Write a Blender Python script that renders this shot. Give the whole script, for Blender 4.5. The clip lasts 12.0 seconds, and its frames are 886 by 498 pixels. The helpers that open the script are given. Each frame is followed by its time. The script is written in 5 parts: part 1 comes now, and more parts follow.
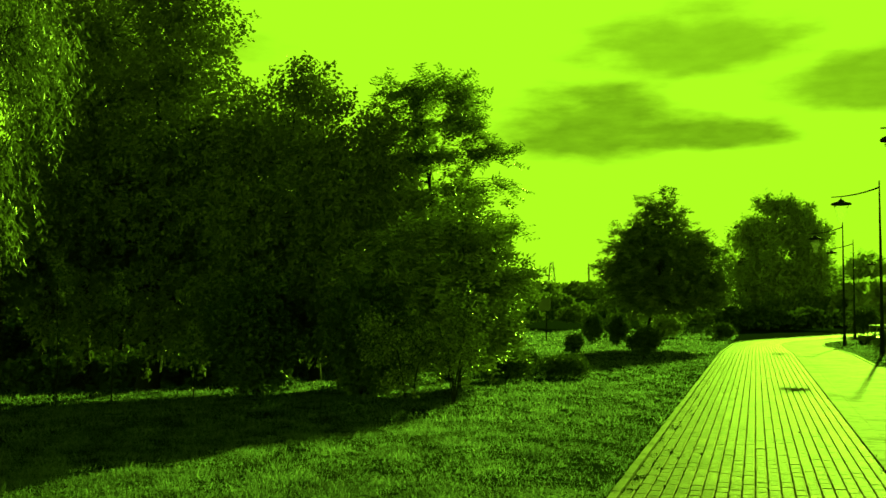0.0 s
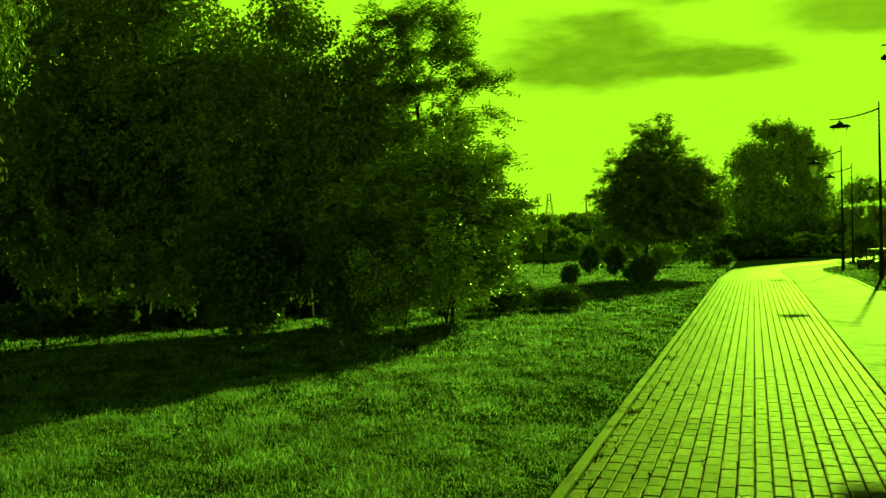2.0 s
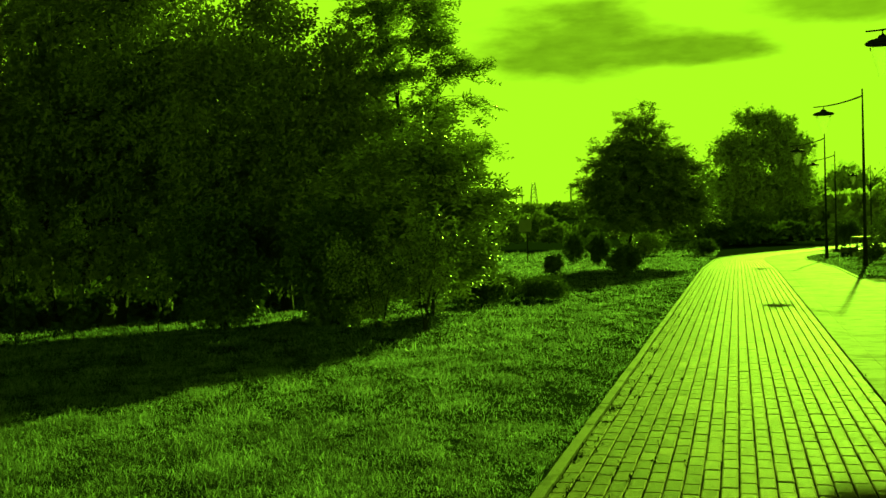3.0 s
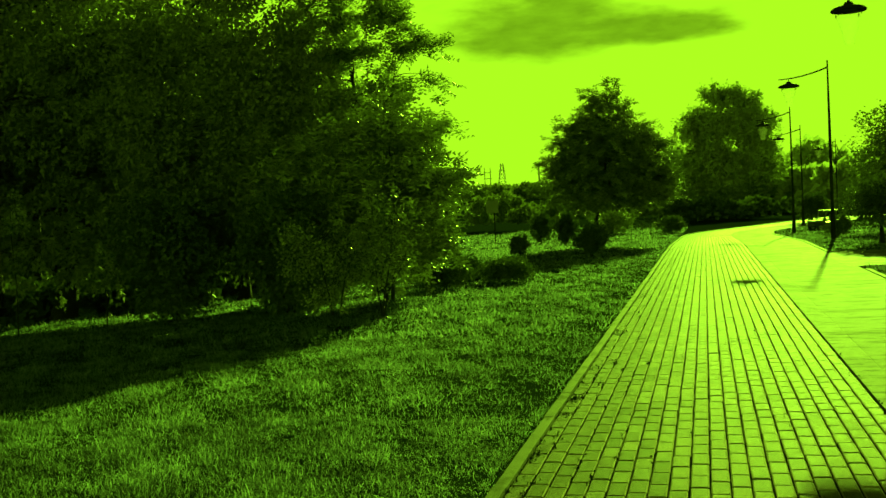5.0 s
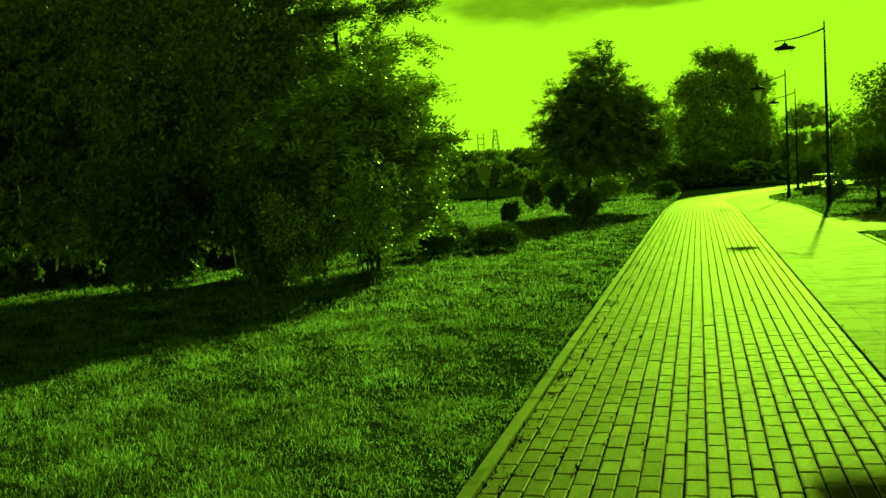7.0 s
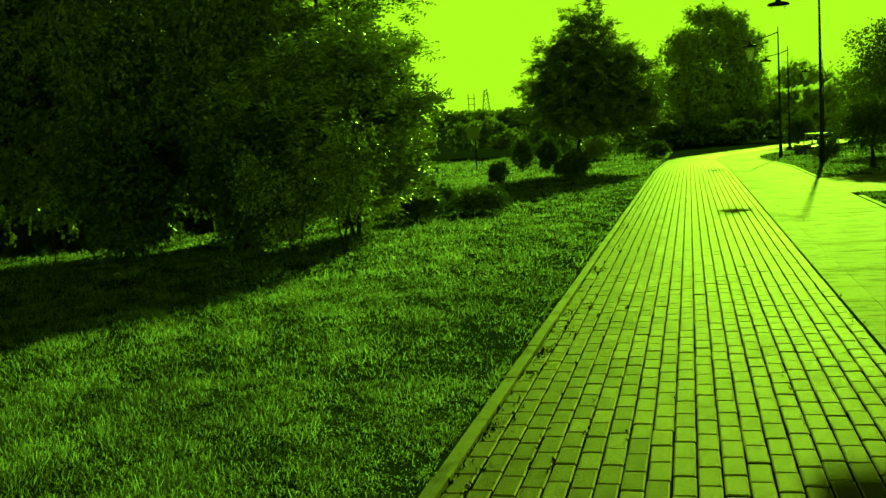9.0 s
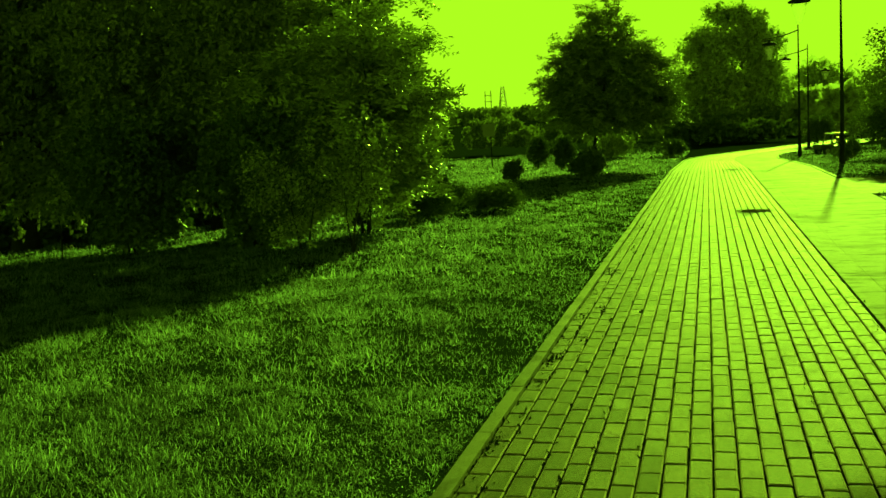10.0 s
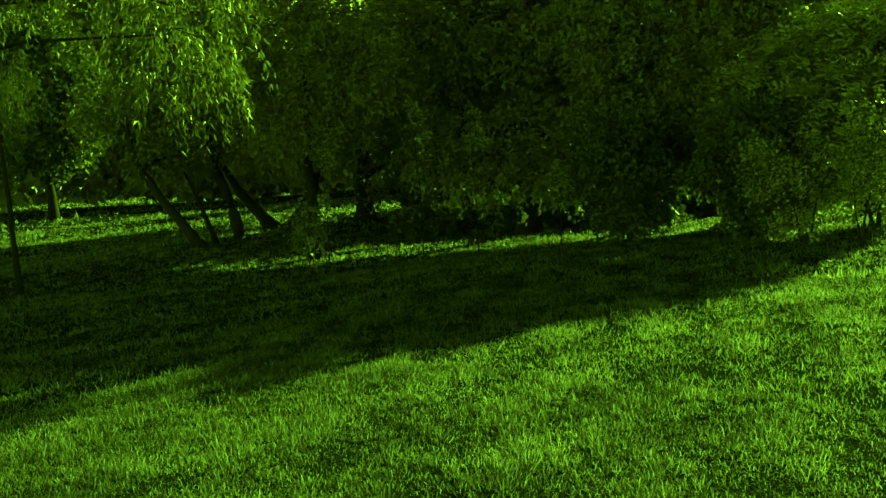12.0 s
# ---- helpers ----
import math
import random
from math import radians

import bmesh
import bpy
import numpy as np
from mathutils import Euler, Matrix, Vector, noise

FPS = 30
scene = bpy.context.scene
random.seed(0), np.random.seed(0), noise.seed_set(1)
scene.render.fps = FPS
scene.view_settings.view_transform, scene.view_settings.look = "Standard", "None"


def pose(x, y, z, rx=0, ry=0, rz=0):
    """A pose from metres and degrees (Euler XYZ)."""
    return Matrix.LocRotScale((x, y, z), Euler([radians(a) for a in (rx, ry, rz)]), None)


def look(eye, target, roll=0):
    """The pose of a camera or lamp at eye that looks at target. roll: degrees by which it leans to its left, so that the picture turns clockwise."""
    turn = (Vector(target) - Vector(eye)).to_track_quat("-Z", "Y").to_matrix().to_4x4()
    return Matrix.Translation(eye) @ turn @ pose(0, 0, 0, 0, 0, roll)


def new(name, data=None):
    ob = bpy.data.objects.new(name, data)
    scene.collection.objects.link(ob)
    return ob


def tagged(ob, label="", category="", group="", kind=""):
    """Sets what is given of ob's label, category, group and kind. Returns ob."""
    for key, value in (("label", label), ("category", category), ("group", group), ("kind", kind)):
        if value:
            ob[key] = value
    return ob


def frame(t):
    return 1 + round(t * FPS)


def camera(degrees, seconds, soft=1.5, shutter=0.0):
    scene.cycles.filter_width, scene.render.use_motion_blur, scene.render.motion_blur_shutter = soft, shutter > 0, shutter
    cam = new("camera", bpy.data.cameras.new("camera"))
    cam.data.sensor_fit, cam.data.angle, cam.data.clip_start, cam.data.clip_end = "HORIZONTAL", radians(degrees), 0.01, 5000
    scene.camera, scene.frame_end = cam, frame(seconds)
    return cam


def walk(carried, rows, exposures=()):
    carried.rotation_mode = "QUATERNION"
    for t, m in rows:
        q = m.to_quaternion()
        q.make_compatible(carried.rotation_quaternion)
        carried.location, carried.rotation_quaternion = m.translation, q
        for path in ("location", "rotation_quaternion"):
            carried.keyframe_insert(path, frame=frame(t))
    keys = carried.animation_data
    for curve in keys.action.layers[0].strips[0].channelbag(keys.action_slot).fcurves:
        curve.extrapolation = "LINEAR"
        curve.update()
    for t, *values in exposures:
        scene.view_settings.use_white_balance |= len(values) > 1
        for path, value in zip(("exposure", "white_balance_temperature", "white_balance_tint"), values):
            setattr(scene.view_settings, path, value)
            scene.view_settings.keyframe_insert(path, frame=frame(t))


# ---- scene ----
cam = camera(46.0, 12.0)
PATH = [
    (0, (0.375, -1.439, 1.673), (-0.198, 0.474, 1.78), 0.1),
    (0.5, (0.388, -1.288, 1.683), (-0.192, 0.626, 1.711), -0.7),
    (1, (0.384, -1.158, 1.679), (-0.194, 0.757, 1.681), -0.9),
    (1.5, (0.375, -1.04, 1.664), (-0.202, 0.875, 1.651), -1.2),
    (2, (0.371, -0.909, 1.648), (-0.2, 1.007, 1.63), -1.3),
    (2.5, (0.367, -0.75, 1.658), (-0.192, 1.17, 1.633), -1.5),
    (3, (0.371, -0.583, 1.671), (-0.173, 1.341, 1.632), -1.6),
    (5, (0.381, 0.132, 1.641), (-0.109, 2.07, 1.567), -2.9),
    (5.5, (0.384, 0.278, 1.654), (-0.1, 2.216, 1.563), -3.1),
    (6, (0.378, 0.429, 1.657), (-0.105, 2.367, 1.546), -3.3),
    (6.5, (0.368, 0.577, 1.644), (-0.114, 2.514, 1.516), -3.3),
    (7, (0.363, 0.717, 1.634), (-0.118, 2.654, 1.495), -3.2),
    (9, (0.364, 1.332, 1.633), (-0.103, 3.265, 1.418), -3.4),
    (9.5, (0.363, 1.497, 1.618), (-0.107, 3.429, 1.4), -3.3),
    (10, (0.357, 1.661, 1.625), (-0.139, 3.586, 1.406), -3.0),
    (10.5, (0.346, 1.804, 1.644), (-0.241, 3.704, 1.43), -3.2),
    (11, (0.322, 1.891, 1.657), (-0.451, 3.724, 1.449), -3.6),
    (11.2, (0.306, 1.904, 1.664), (-0.551, 3.7, 1.46), -3.8),
    (11.3, (0.296, 1.902, 1.672), (-0.65, 3.653, 1.472), -3.4),
    (11.6, (0.255, 1.859, 1.713), (-0.874, 3.499, 1.514), -3.2),
    (11.8, (0.217, 1.808, 1.727), (-0.999, 3.384, 1.528), -3.5),
    (12, (0.164, 1.755, 1.736), (-1.136, 3.263, 1.54), -4.1),
]
walk(cam, [(t, look(eye, target, roll)) for t, eye, target, roll in PATH],
     exposures=[(0, 1.6), (10.4, 1.57), (11.0, 1.6), (11.6, 2.05), (12, 2.25)])
# ---- world, sun and exposure ----
# The whole clip is graded yellow-green: every light carries that one tint.
TINT = (0.41, 1.0, 0.014)
DOME_TINT = (0.47, 1.0, 0.07)     # bluer away from the sun
SUN_AZ, SUN_EL = 7.5, 17.5        # degrees right of the path's direction, degrees up


def node(nt, kind, **values):
    n = nt.nodes.new(kind)
    for key, value in values.items():
        if key.startswith("i"):
            n.inputs[int(key[1:])].default_value = value
    return n


def math_node(nt, op, a, b=None, c=None):
    n = nt.nodes.new("ShaderNodeMath")
    n.operation = op
    for k, v in enumerate((a, b, c)):
        if v is None:
            continue
        if hasattr(v, "is_linked"):
            nt.links.new(v, n.inputs[k])
        else:
            n.inputs[k].default_value = v
    return n.outputs[0]


def make_world():
    world = bpy.data.worlds.new("evening_sky")
    scene.world = world
    world.use_nodes = True
    nt = world.node_tree
    sky = nt.nodes.new("ShaderNodeTexSky")
    sky.sky_type, sky.sun_disc = "NISHITA", False
    sky.sun_elevation, sky.sun_rotation = radians(SUN_EL), radians(SUN_AZ)
    sky.air_density, sky.dust_density = 1.0, 2.0
    grey = nt.nodes.new("ShaderNodeRGBToBW")
    nt.links.new(sky.outputs[0], grey.inputs[0])
    level = math_node(nt, "MULTIPLY", math_node(nt, "POWER", math_node(nt, "MULTIPLY", grey.outputs[0], SKY_GAIN), 5.0), SKY_TOP)
    coord = nt.nodes.new("ShaderNodeTexCoord")
    split = nt.nodes.new("ShaderNodeSeparateXYZ")
    nt.links.new(coord.outputs["Generated"], split.inputs[0])
    x, y, z = split.outputs
    az = math_node(nt, "MULTIPLY", math_node(nt, "ARCTAN2", x, y), 57.2958)
    el = math_node(nt, "MULTIPLY", math_node(nt, "ARCSINE", z), 57.2958)
    # the bright evening haze thins out with height; the rest of the dome is a dim, even blue
    haze = nt.nodes.new("ShaderNodeMapRange")
    haze.interpolation_type = "SMOOTHSTEP"
    nt.links.new(el, haze.inputs[0])
    haze.inputs[1].default_value, haze.inputs[2].default_value = 16.0, 34.0
    haze.inputs[3].default_value, haze.inputs[4].default_value = 1.0, 0.05
    level = math_node(nt, "MULTIPLY", math_node(nt, "MINIMUM", level, SKY_TOP), haze.outputs[0])
    dome = nt.nodes.new("ShaderNodeMapRange")
    dome.interpolation_type = "SMOOTHSTEP"
    nt.links.new(el, dome.inputs[0])
    dome.inputs[1].default_value, dome.inputs[2].default_value = 3.0, 34.0
    dome.inputs[3].default_value, dome.inputs[4].default_value = SKY_RIM, SKY_DOME
    away = math_node(nt, "MULTIPLY", dome.outputs[0], math_node(nt, "SUBTRACT", 1.0, math_node(nt, "DIVIDE", level, SKY_TOP)))
    # clouds: soft streaks by heading and height over the horizon
    place = nt.nodes.new("ShaderNodeCombineXYZ")
    nt.links.new(math_node(nt, "MULTIPLY", az, 0.2), place.inputs[0])
    nt.links.new(math_node(nt, "MULTIPLY", el, 0.62), place.inputs[1])
    noise_tex = node(nt, "ShaderNodeTexNoise", i2=1.0, i3=5.0, i4=0.55)
    nt.links.new(place.outputs[0], noise_tex.inputs["Vector"])
    fine = node(nt, "ShaderNodeTexNoise", i2=2.6, i3=4.0, i4=0.6)
    nt.links.new(place.outputs[0], fine.inputs["Vector"])
    wob = math_node(nt, "MULTIPLY", math_node(nt, "SUBTRACT", noise_tex.outputs[0], 0.5), 2.3)
    mask = None
    for a, e, wa, we, deep in ((-8.5, 9.3, 6.5, 3.0, 0.95), (-4.5, 8.9, 7.8, 1.5, 1.0), (-3.0, 13.4, 7.0, 2.8, 0.7),
                               (6.0, 11.0, 5.6, 2.4, 0.8), (-2.0, 20.0, 12.0, 3.0, 0.6), (22.0, 9.0, 8.0, 2.0, 0.7), (-40.0, 14.0, 14.0, 3.0, 0.6)):
        da = math_node(nt, "POWER", math_node(nt, "ABSOLUTE", math_node(nt, "DIVIDE", math_node(nt, "SUBTRACT", az, a), wa)), 2.0)
        de = math_node(nt, "DIVIDE", math_node(nt, "SUBTRACT", el, e), we)
        de = math_node(nt, "MULTIPLY", de, math_node(nt, "ADD", 1.0, math_node(nt, "MULTIPLY", math_node(nt, "LESS_THAN", de, 0.0), 0.9)))   # flat undersides
        de = math_node(nt, "POWER", math_node(nt, "ABSOLUTE", de), 2.0)
        d = math_node(nt, "ADD", math_node(nt, "ADD", da, de), wob)
        ramp = nt.nodes.new("ShaderNodeMapRange")
        ramp.interpolation_type = "SMOOTHSTEP"
        nt.links.new(d, ramp.inputs[0])
        ramp.inputs[1].default_value, ramp.inputs[2].default_value = 1.1, 0.1
        ramp.inputs[3].default_value, ramp.inputs[4].default_value = 0.0, deep
        mask = ramp.outputs[0] if mask is None else math_node(nt, "MAXIMUM", mask, ramp.outputs[0])
    body = math_node(nt, "MULTIPLY", mask, math_node(nt, "ADD", math_node(nt, "MULTIPLY", fine.outputs[0], 0.5), 0.55))
    shade = math_node(nt, "SUBTRACT", 1.0, math_node(nt, "MULTIPLY", body, 0.72))
    level = math_node(nt, "MULTIPLY", level, shade)
    tint = nt.nodes.new("ShaderNodeVectorMath")
    tint.operation = "SCALE"
    tint.inputs[0].default_value = TINT
    nt.links.new(level, tint.inputs["Scale"])
    cool = nt.nodes.new("ShaderNodeVectorMath")
    cool.operation = "SCALE"
    cool.inputs[0].default_value = DOME_TINT
    nt.links.new(away, cool.inputs["Scale"])
    both = nt.nodes.new("ShaderNodeVectorMath")
    nt.links.new(tint.outputs[0], both.inputs[0])
    nt.links.new(cool.outputs[0], both.inputs[1])
    back = nt.nodes["Background"]
    back.inputs[1].default_value = 0.1
    nt.links.new(both.outputs[0], back.inputs[0])


EXPOSURE = 1.6
SKY_GAIN = 0.36
SKY_TOP = 3.5                     # the haze round the sun is even
SKY_DOME, SKY_RIM = 0.21, 3.7      # the sky away from the sun, overhead and along the horizon
make_world()
scene.view_settings.exposure = EXPOSURE

sun = new("sun", bpy.data.lights.new("sun", "SUN"))
sun.data.energy, sun.data.angle, sun.data.color = 5.0, radians(0.6), (0.42, 1.0, 0.03)
sun.matrix_world = look((math.sin(radians(SUN_AZ)) * 40, math.cos(radians(SUN_AZ)) * 40, 40 * math.tan(radians(SUN_EL))), (0, 0, 0))

# ---- materials ----


def material(name, low, high, scale=3.0, fine=40.0, rough=0.8, bump=0.3, bump_scale=60.0, metal=0.0, spec=0.4, per="object", spread=0.25, grain=0.7):
    """Two-scale colour between low and high, with a random shade per object or per piece, and a fine relief."""
    m = bpy.data.materials.new(name)
    m.use_nodes = True
    nt = m.node_tree
    p = nt.nodes["Principled BSDF"]
    coord = nt.nodes.new("ShaderNodeNewGeometry")
    big = node(nt, "ShaderNodeTexNoise", i2=scale, i3=4.0, i4=0.6)
    small = node(nt, "ShaderNodeTexNoise", i2=fine, i3=3.0, i4=0.6)
    nt.links.new(coord.outputs["Position"], big.inputs["Vector"])
    nt.links.new(coord.outputs["Position"], small.inputs["Vector"])
    f = math_node(nt, "ADD", math_node(nt, "MULTIPLY", big.outputs[0], 0.9), math_node(nt, "MULTIPLY", small.outputs[0], grain))
    f = math_node(nt, "SUBTRACT", f, grain / 2 - 0.05)
    rnd = coord.outputs["Random Per Island"]
    if per == "object":
        rnd = nt.nodes.new("ShaderNodeObjectInfo").outputs["Random"]
    f = math_node(nt, "ADD", f, math_node(nt, "MULTIPLY", math_node(nt, "SUBTRACT", rnd, 0.5), spread * 2))
    mix = nt.nodes.new("ShaderNodeMix")
    mix.data_type = "RGBA"
    mix.inputs[6].default_value, mix.inputs[7].default_value = (*low, 1), (*high, 1)
    nt.links.new(f, mix.inputs[0])
    nt.links.new(mix.outputs[2], p.inputs["Base Color"])
    p.inputs["Roughness"].default_value, p.inputs["Metallic"].default_value = rough, metal
    p.inputs["Specular IOR Level"].default_value = spec
    if bump:
        relief = node(nt, "ShaderNodeTexNoise", i2=bump_scale, i3=4.0, i4=0.65)
        nt.links.new(coord.outputs["Position"], relief.inputs["Vector"])
        b = nt.nodes.new("ShaderNodeBump")
        b.inputs["Strength"].default_value, b.inputs["Distance"].default_value = bump, 0.01
        nt.links.new(relief.outputs[0], b.inputs["Height"])
        nt.links.new(b.outputs[0], p.inputs["Normal"])
    return m


def leaf_material(name, low, high, through_low, through_high, share=0.45, rough=0.7, spec=0.12, lift=0.45):
    """A leaf that lets light through, with a shade of its own for each leaf; lift: how few are pale."""
    m = bpy.data.materials.new(name)
    m.use_nodes = True
    nt = m.node_tree
    p = nt.nodes["Principled BSDF"]
    geo = nt.nodes.new("ShaderNodeNewGeometry")
    big = node(nt, "ShaderNodeTexNoise", i2=1.3, i3=3.0)
    nt.links.new(geo.outputs["Position"], big.inputs["Vector"])
    f = math_node(nt, "ADD", math_node(nt, "MULTIPLY", geo.outputs["Random Per Island"], 0.7), math_node(nt, "SUBTRACT", math_node(nt, "MULTIPLY", big.outputs[0], 1.2), lift))
    mixes = []
    for a, b in ((low, high), (through_low, through_high)):
        mix = nt.nodes.new("ShaderNodeMix")
        mix.data_type = "RGBA"
        mix.clamp_factor = True
        mix.inputs[6].default_value, mix.inputs[7].default_value = (*a, 1), (*b, 1)
        nt.links.new(f, mix.inputs[0])
        mixes.append(mix.outputs[2])
    nt.links.new(mixes[0], p.inputs["Base Color"])
    p.inputs["Roughness"].default_value, p.inputs["Specular IOR Level"].default_value = rough, spec
    t = nt.nodes.new("ShaderNodeBsdfTranslucent")
    nt.links.new(mixes[1], t.inputs[0])
    mixer = nt.nodes.new("ShaderNodeMixShader")
    mixer.inputs[0].default_value = share
    nt.links.new(p.outputs[0], mixer.inputs[1])
    nt.links.new(t.outputs[0], mixer.inputs[2])
    nt.links.new(mixer.outputs[0], nt.nodes["Material Output"].inputs[0])
    return m


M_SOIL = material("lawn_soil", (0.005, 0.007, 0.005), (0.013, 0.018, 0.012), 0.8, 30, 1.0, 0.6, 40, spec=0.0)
M_GRASS = leaf_material("grass_blades", (0.014, 0.013, 0.018), (0.15, 0.19, 0.17), (0.012, 0.016, 0.018), (0.36, 0.46, 0.42), 0.5, 0.5, 0.12, 0.6)
M_PAVER = material("concrete_paver", (0.016, 0.01, 0.008), (0.1, 0.045, 0.034), 2.2, 75, 0.68, 0.8, 150, spec=0.048, per="object", spread=0.16, grain=1.9)
M_PAVER_FAR = material("concrete_paver_run", (0.016, 0.01, 0.008), (0.1, 0.045, 0.034), 2.2, 75, 0.68, 0.8, 150, spec=0.048, per="island", spread=0.16, grain=1.9)
M_PAVER_OLD = material("mossy_paver", (0.01, 0.007, 0.006), (0.062, 0.03, 0.024), 2.4, 75, 0.7, 0.8, 150, spec=0.037, per="object", spread=0.16, grain=1.8)
M_PAVER_OLD_FAR = material("mossy_paver_run", (0.01, 0.007, 0.006), (0.062, 0.03, 0.024), 2.4, 75, 0.7, 0.8, 150, spec=0.037, per="island", spread=0.16, grain=1.8)
# pale bevel colour paints the light that paver edges catch
M_PAVER_LIT_EDGE = material("lit_paver_edge", (0.11, 0.085, 0.075), (0.29, 0.22, 0.19), 9, 60, 0.85, 0.4, 150, spec=0.03)
M_JOINT = material("joint_dirt", (0.004, 0.004, 0.003), (0.018, 0.016, 0.013), 6, 80, 1.0, 0.6, 120, spec=0.0)
M_KERB = material("kerb_concrete", (0.035, 0.03, 0.027), (0.1, 0.082, 0.076), 4, 70, 0.8, 0.5, 140, spec=0.05)
M_ASPHALT = material("pale_asphalt", (0.05, 0.044, 0.042), (0.145, 0.129, 0.123), 1.1, 40, 0.8, 0.4, 200, spec=0.045)


def add_stains(m, scale, depth):
    """Uneven dark streaks over a material's colour."""
    nt = m.node_tree
    p = nt.nodes["Principled BSDF"]
    src = p.inputs["Base Color"].links[0].from_socket
    geo = nt.nodes.new("ShaderNodeNewGeometry")
    stretch = nt.nodes.new("ShaderNodeVectorMath")
    stretch.operation = "MULTIPLY"
    stretch.inputs[1].default_value = scale
    nt.links.new(geo.outputs["Position"], stretch.inputs[0])
    n = node(nt, "ShaderNodeTexNoise", i2=1.0, i3=5.0, i4=0.65)
    nt.links.new(stretch.outputs[0], n.inputs["Vector"])
    ramp = nt.nodes.new("ShaderNodeMapRange")
    nt.links.new(n.outputs[0], ramp.inputs[0])
    ramp.inputs[1].default_value, ramp.inputs[2].default_value = 0.52, 0.66
    ramp.inputs[3].default_value, ramp.inputs[4].default_value = 1.0, 1.0 - depth
    mul = nt.nodes.new("ShaderNodeVectorMath")
    mul.operation = "SCALE"
    nt.links.new(src, mul.inputs[0])
    nt.links.new(ramp.outputs[0], mul.inputs["Scale"])
    nt.links.new(mul.outputs[0], p.inputs["Base Color"])
    gloss = p.inputs["Specular IOR Level"]
    held = math_node(nt, "MULTIPLY", ramp.outputs[0], gloss.links[0].from_socket if gloss.links else gloss.default_value)
    nt.links.new(held, gloss)


add_stains(M_ASPHALT, (0.8, 2.2, 1.0), 0.7)
add_stains(M_ASPHALT, (3.0, 7.0, 1.0), 0.7)
add_stains(M_KERB, (5.0, 2.0, 1.0), 0.5)
for stained in (M_PAVER, M_PAVER_FAR, M_PAVER_OLD, M_PAVER_OLD_FAR):
    add_stains(stained, (3.0, 1.6, 1.0), 0.32)
M_BARK = material("bark", (0.01, 0.009, 0.008), (0.036, 0.031, 0.025), 8, 60, 0.9, 0.9, 60, spec=0.1)
M_TWIG = material("twig_bark", (0.02, 0.017, 0.013), (0.06, 0.05, 0.04), 20, 90, 0.9, 0.0, spec=0.1)
M_LEAF = leaf_material("broad_leaf", (0.15, 0.158, 0.085), (0.185, 0.195, 0.105), (0.07, 0.08, 0.03), (0.14, 0.155, 0.06), 0.16, 0.65, 0.16)
M_ROWAN = leaf_material("rowan_leaf", (0.09, 0.12, 0.05), (0.24, 0.28, 0.12), (0.1, 0.13, 0.045), (0.29, 0.33, 0.12), 0.38, 0.5, 0.25)
# paler copy of the rowan leaf, with skylight put into its colour
M_ROWAN_LIT = leaf_material("lit_rowan_leaf", (0.16, 0.185, 0.085), (0.44, 0.48, 0.21), (0.04, 0.052, 0.02), (0.13, 0.15, 0.06), 0.2, 0.52, 0.28)
M_MIDLEAF = leaf_material("distant_leaf", (0.13, 0.15, 0.075), (0.22, 0.25, 0.125), (0.1, 0.12, 0.045), (0.19, 0.22, 0.08), 0.26)
M_MAPLE = leaf_material("ash_leaf", (0.13, 0.145, 0.07), (0.27, 0.295, 0.135), (0.035, 0.05, 0.018), (0.13, 0.155, 0.055), 0.2, 0.6, 0.1)
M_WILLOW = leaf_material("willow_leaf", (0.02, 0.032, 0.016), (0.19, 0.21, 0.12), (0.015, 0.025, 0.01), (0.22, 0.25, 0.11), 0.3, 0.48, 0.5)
# the few very pale leaves paint lit specks on a dark shrub
M_SHRUB = leaf_material("lit_speck_shrub_leaf", (0.02, 0.028, 0.012), (0.55, 0.6, 0.27), (0.02, 0.03, 0.012), (0.2, 0.23, 0.09), 0.25, 0.45, 0.4, 0.6)
# pale tones paint flecks of light on the added shoots
M_SHOOT = leaf_material("lit_fleck_leaf", (0.06, 0.075, 0.035), (0.5, 0.55, 0.26), (0.05, 0.065, 0.025), (0.35, 0.4, 0.16), 0.3, 0.4, 0.4, 0.7)
# distance haze is put into this pale leaf colour
M_HAZE_FOLIAGE = leaf_material("haze_paled_leaf", (0.32, 0.36, 0.2), (0.46, 0.5, 0.3), (0.28, 0.32, 0.14), (0.42, 0.46, 0.2), 0.42, 0.7, 0.1)
M_BUSH = leaf_material("clipped_leaf", (0.045, 0.058, 0.026), (0.115, 0.135, 0.06), (0.04, 0.06, 0.02), (0.1, 0.12, 0.04), 0.18, 0.6, 0.15)
M_MOSS = material("moss_and_dirt", (0.012, 0.016, 0.008), (0.04, 0.05, 0.022), 9, 60, 0.95, 0.0, spec=0.05)
M_STEEL = material("dark_painted_steel", (0.01, 0.01, 0.01), (0.024, 0.024, 0.022), 6, 60, 0.8, 0.1, 90, spec=0.08)
M_PYLON = material("galvanised_steel", (0.12, 0.12, 0.12), (0.2, 0.2, 0.19), 0.4, 3, 0.6, 0.0, metal=0.6)
M_WHITE = material("dusty_pale_paint", (0.14, 0.14, 0.13), (0.25, 0.25, 0.24), 3, 40, 0.7, 0.05, 60, spec=0.15)
M_PANEL = material("weathered_sign_face", (0.12, 0.12, 0.11), (0.2, 0.2, 0.19), 2, 30, 0.6, 0.05, 60)
M_RUBBER = material("tyre_rubber", (0.01, 0.01, 0.01), (0.025, 0.025, 0.025), 9, 60, 0.85, 0.3, 80)
M_DARKBODY = material("dark_green_paint", (0.015, 0.02, 0.014), (0.03, 0.036, 0.026), 3, 30, 0.4, 0.05, 60)


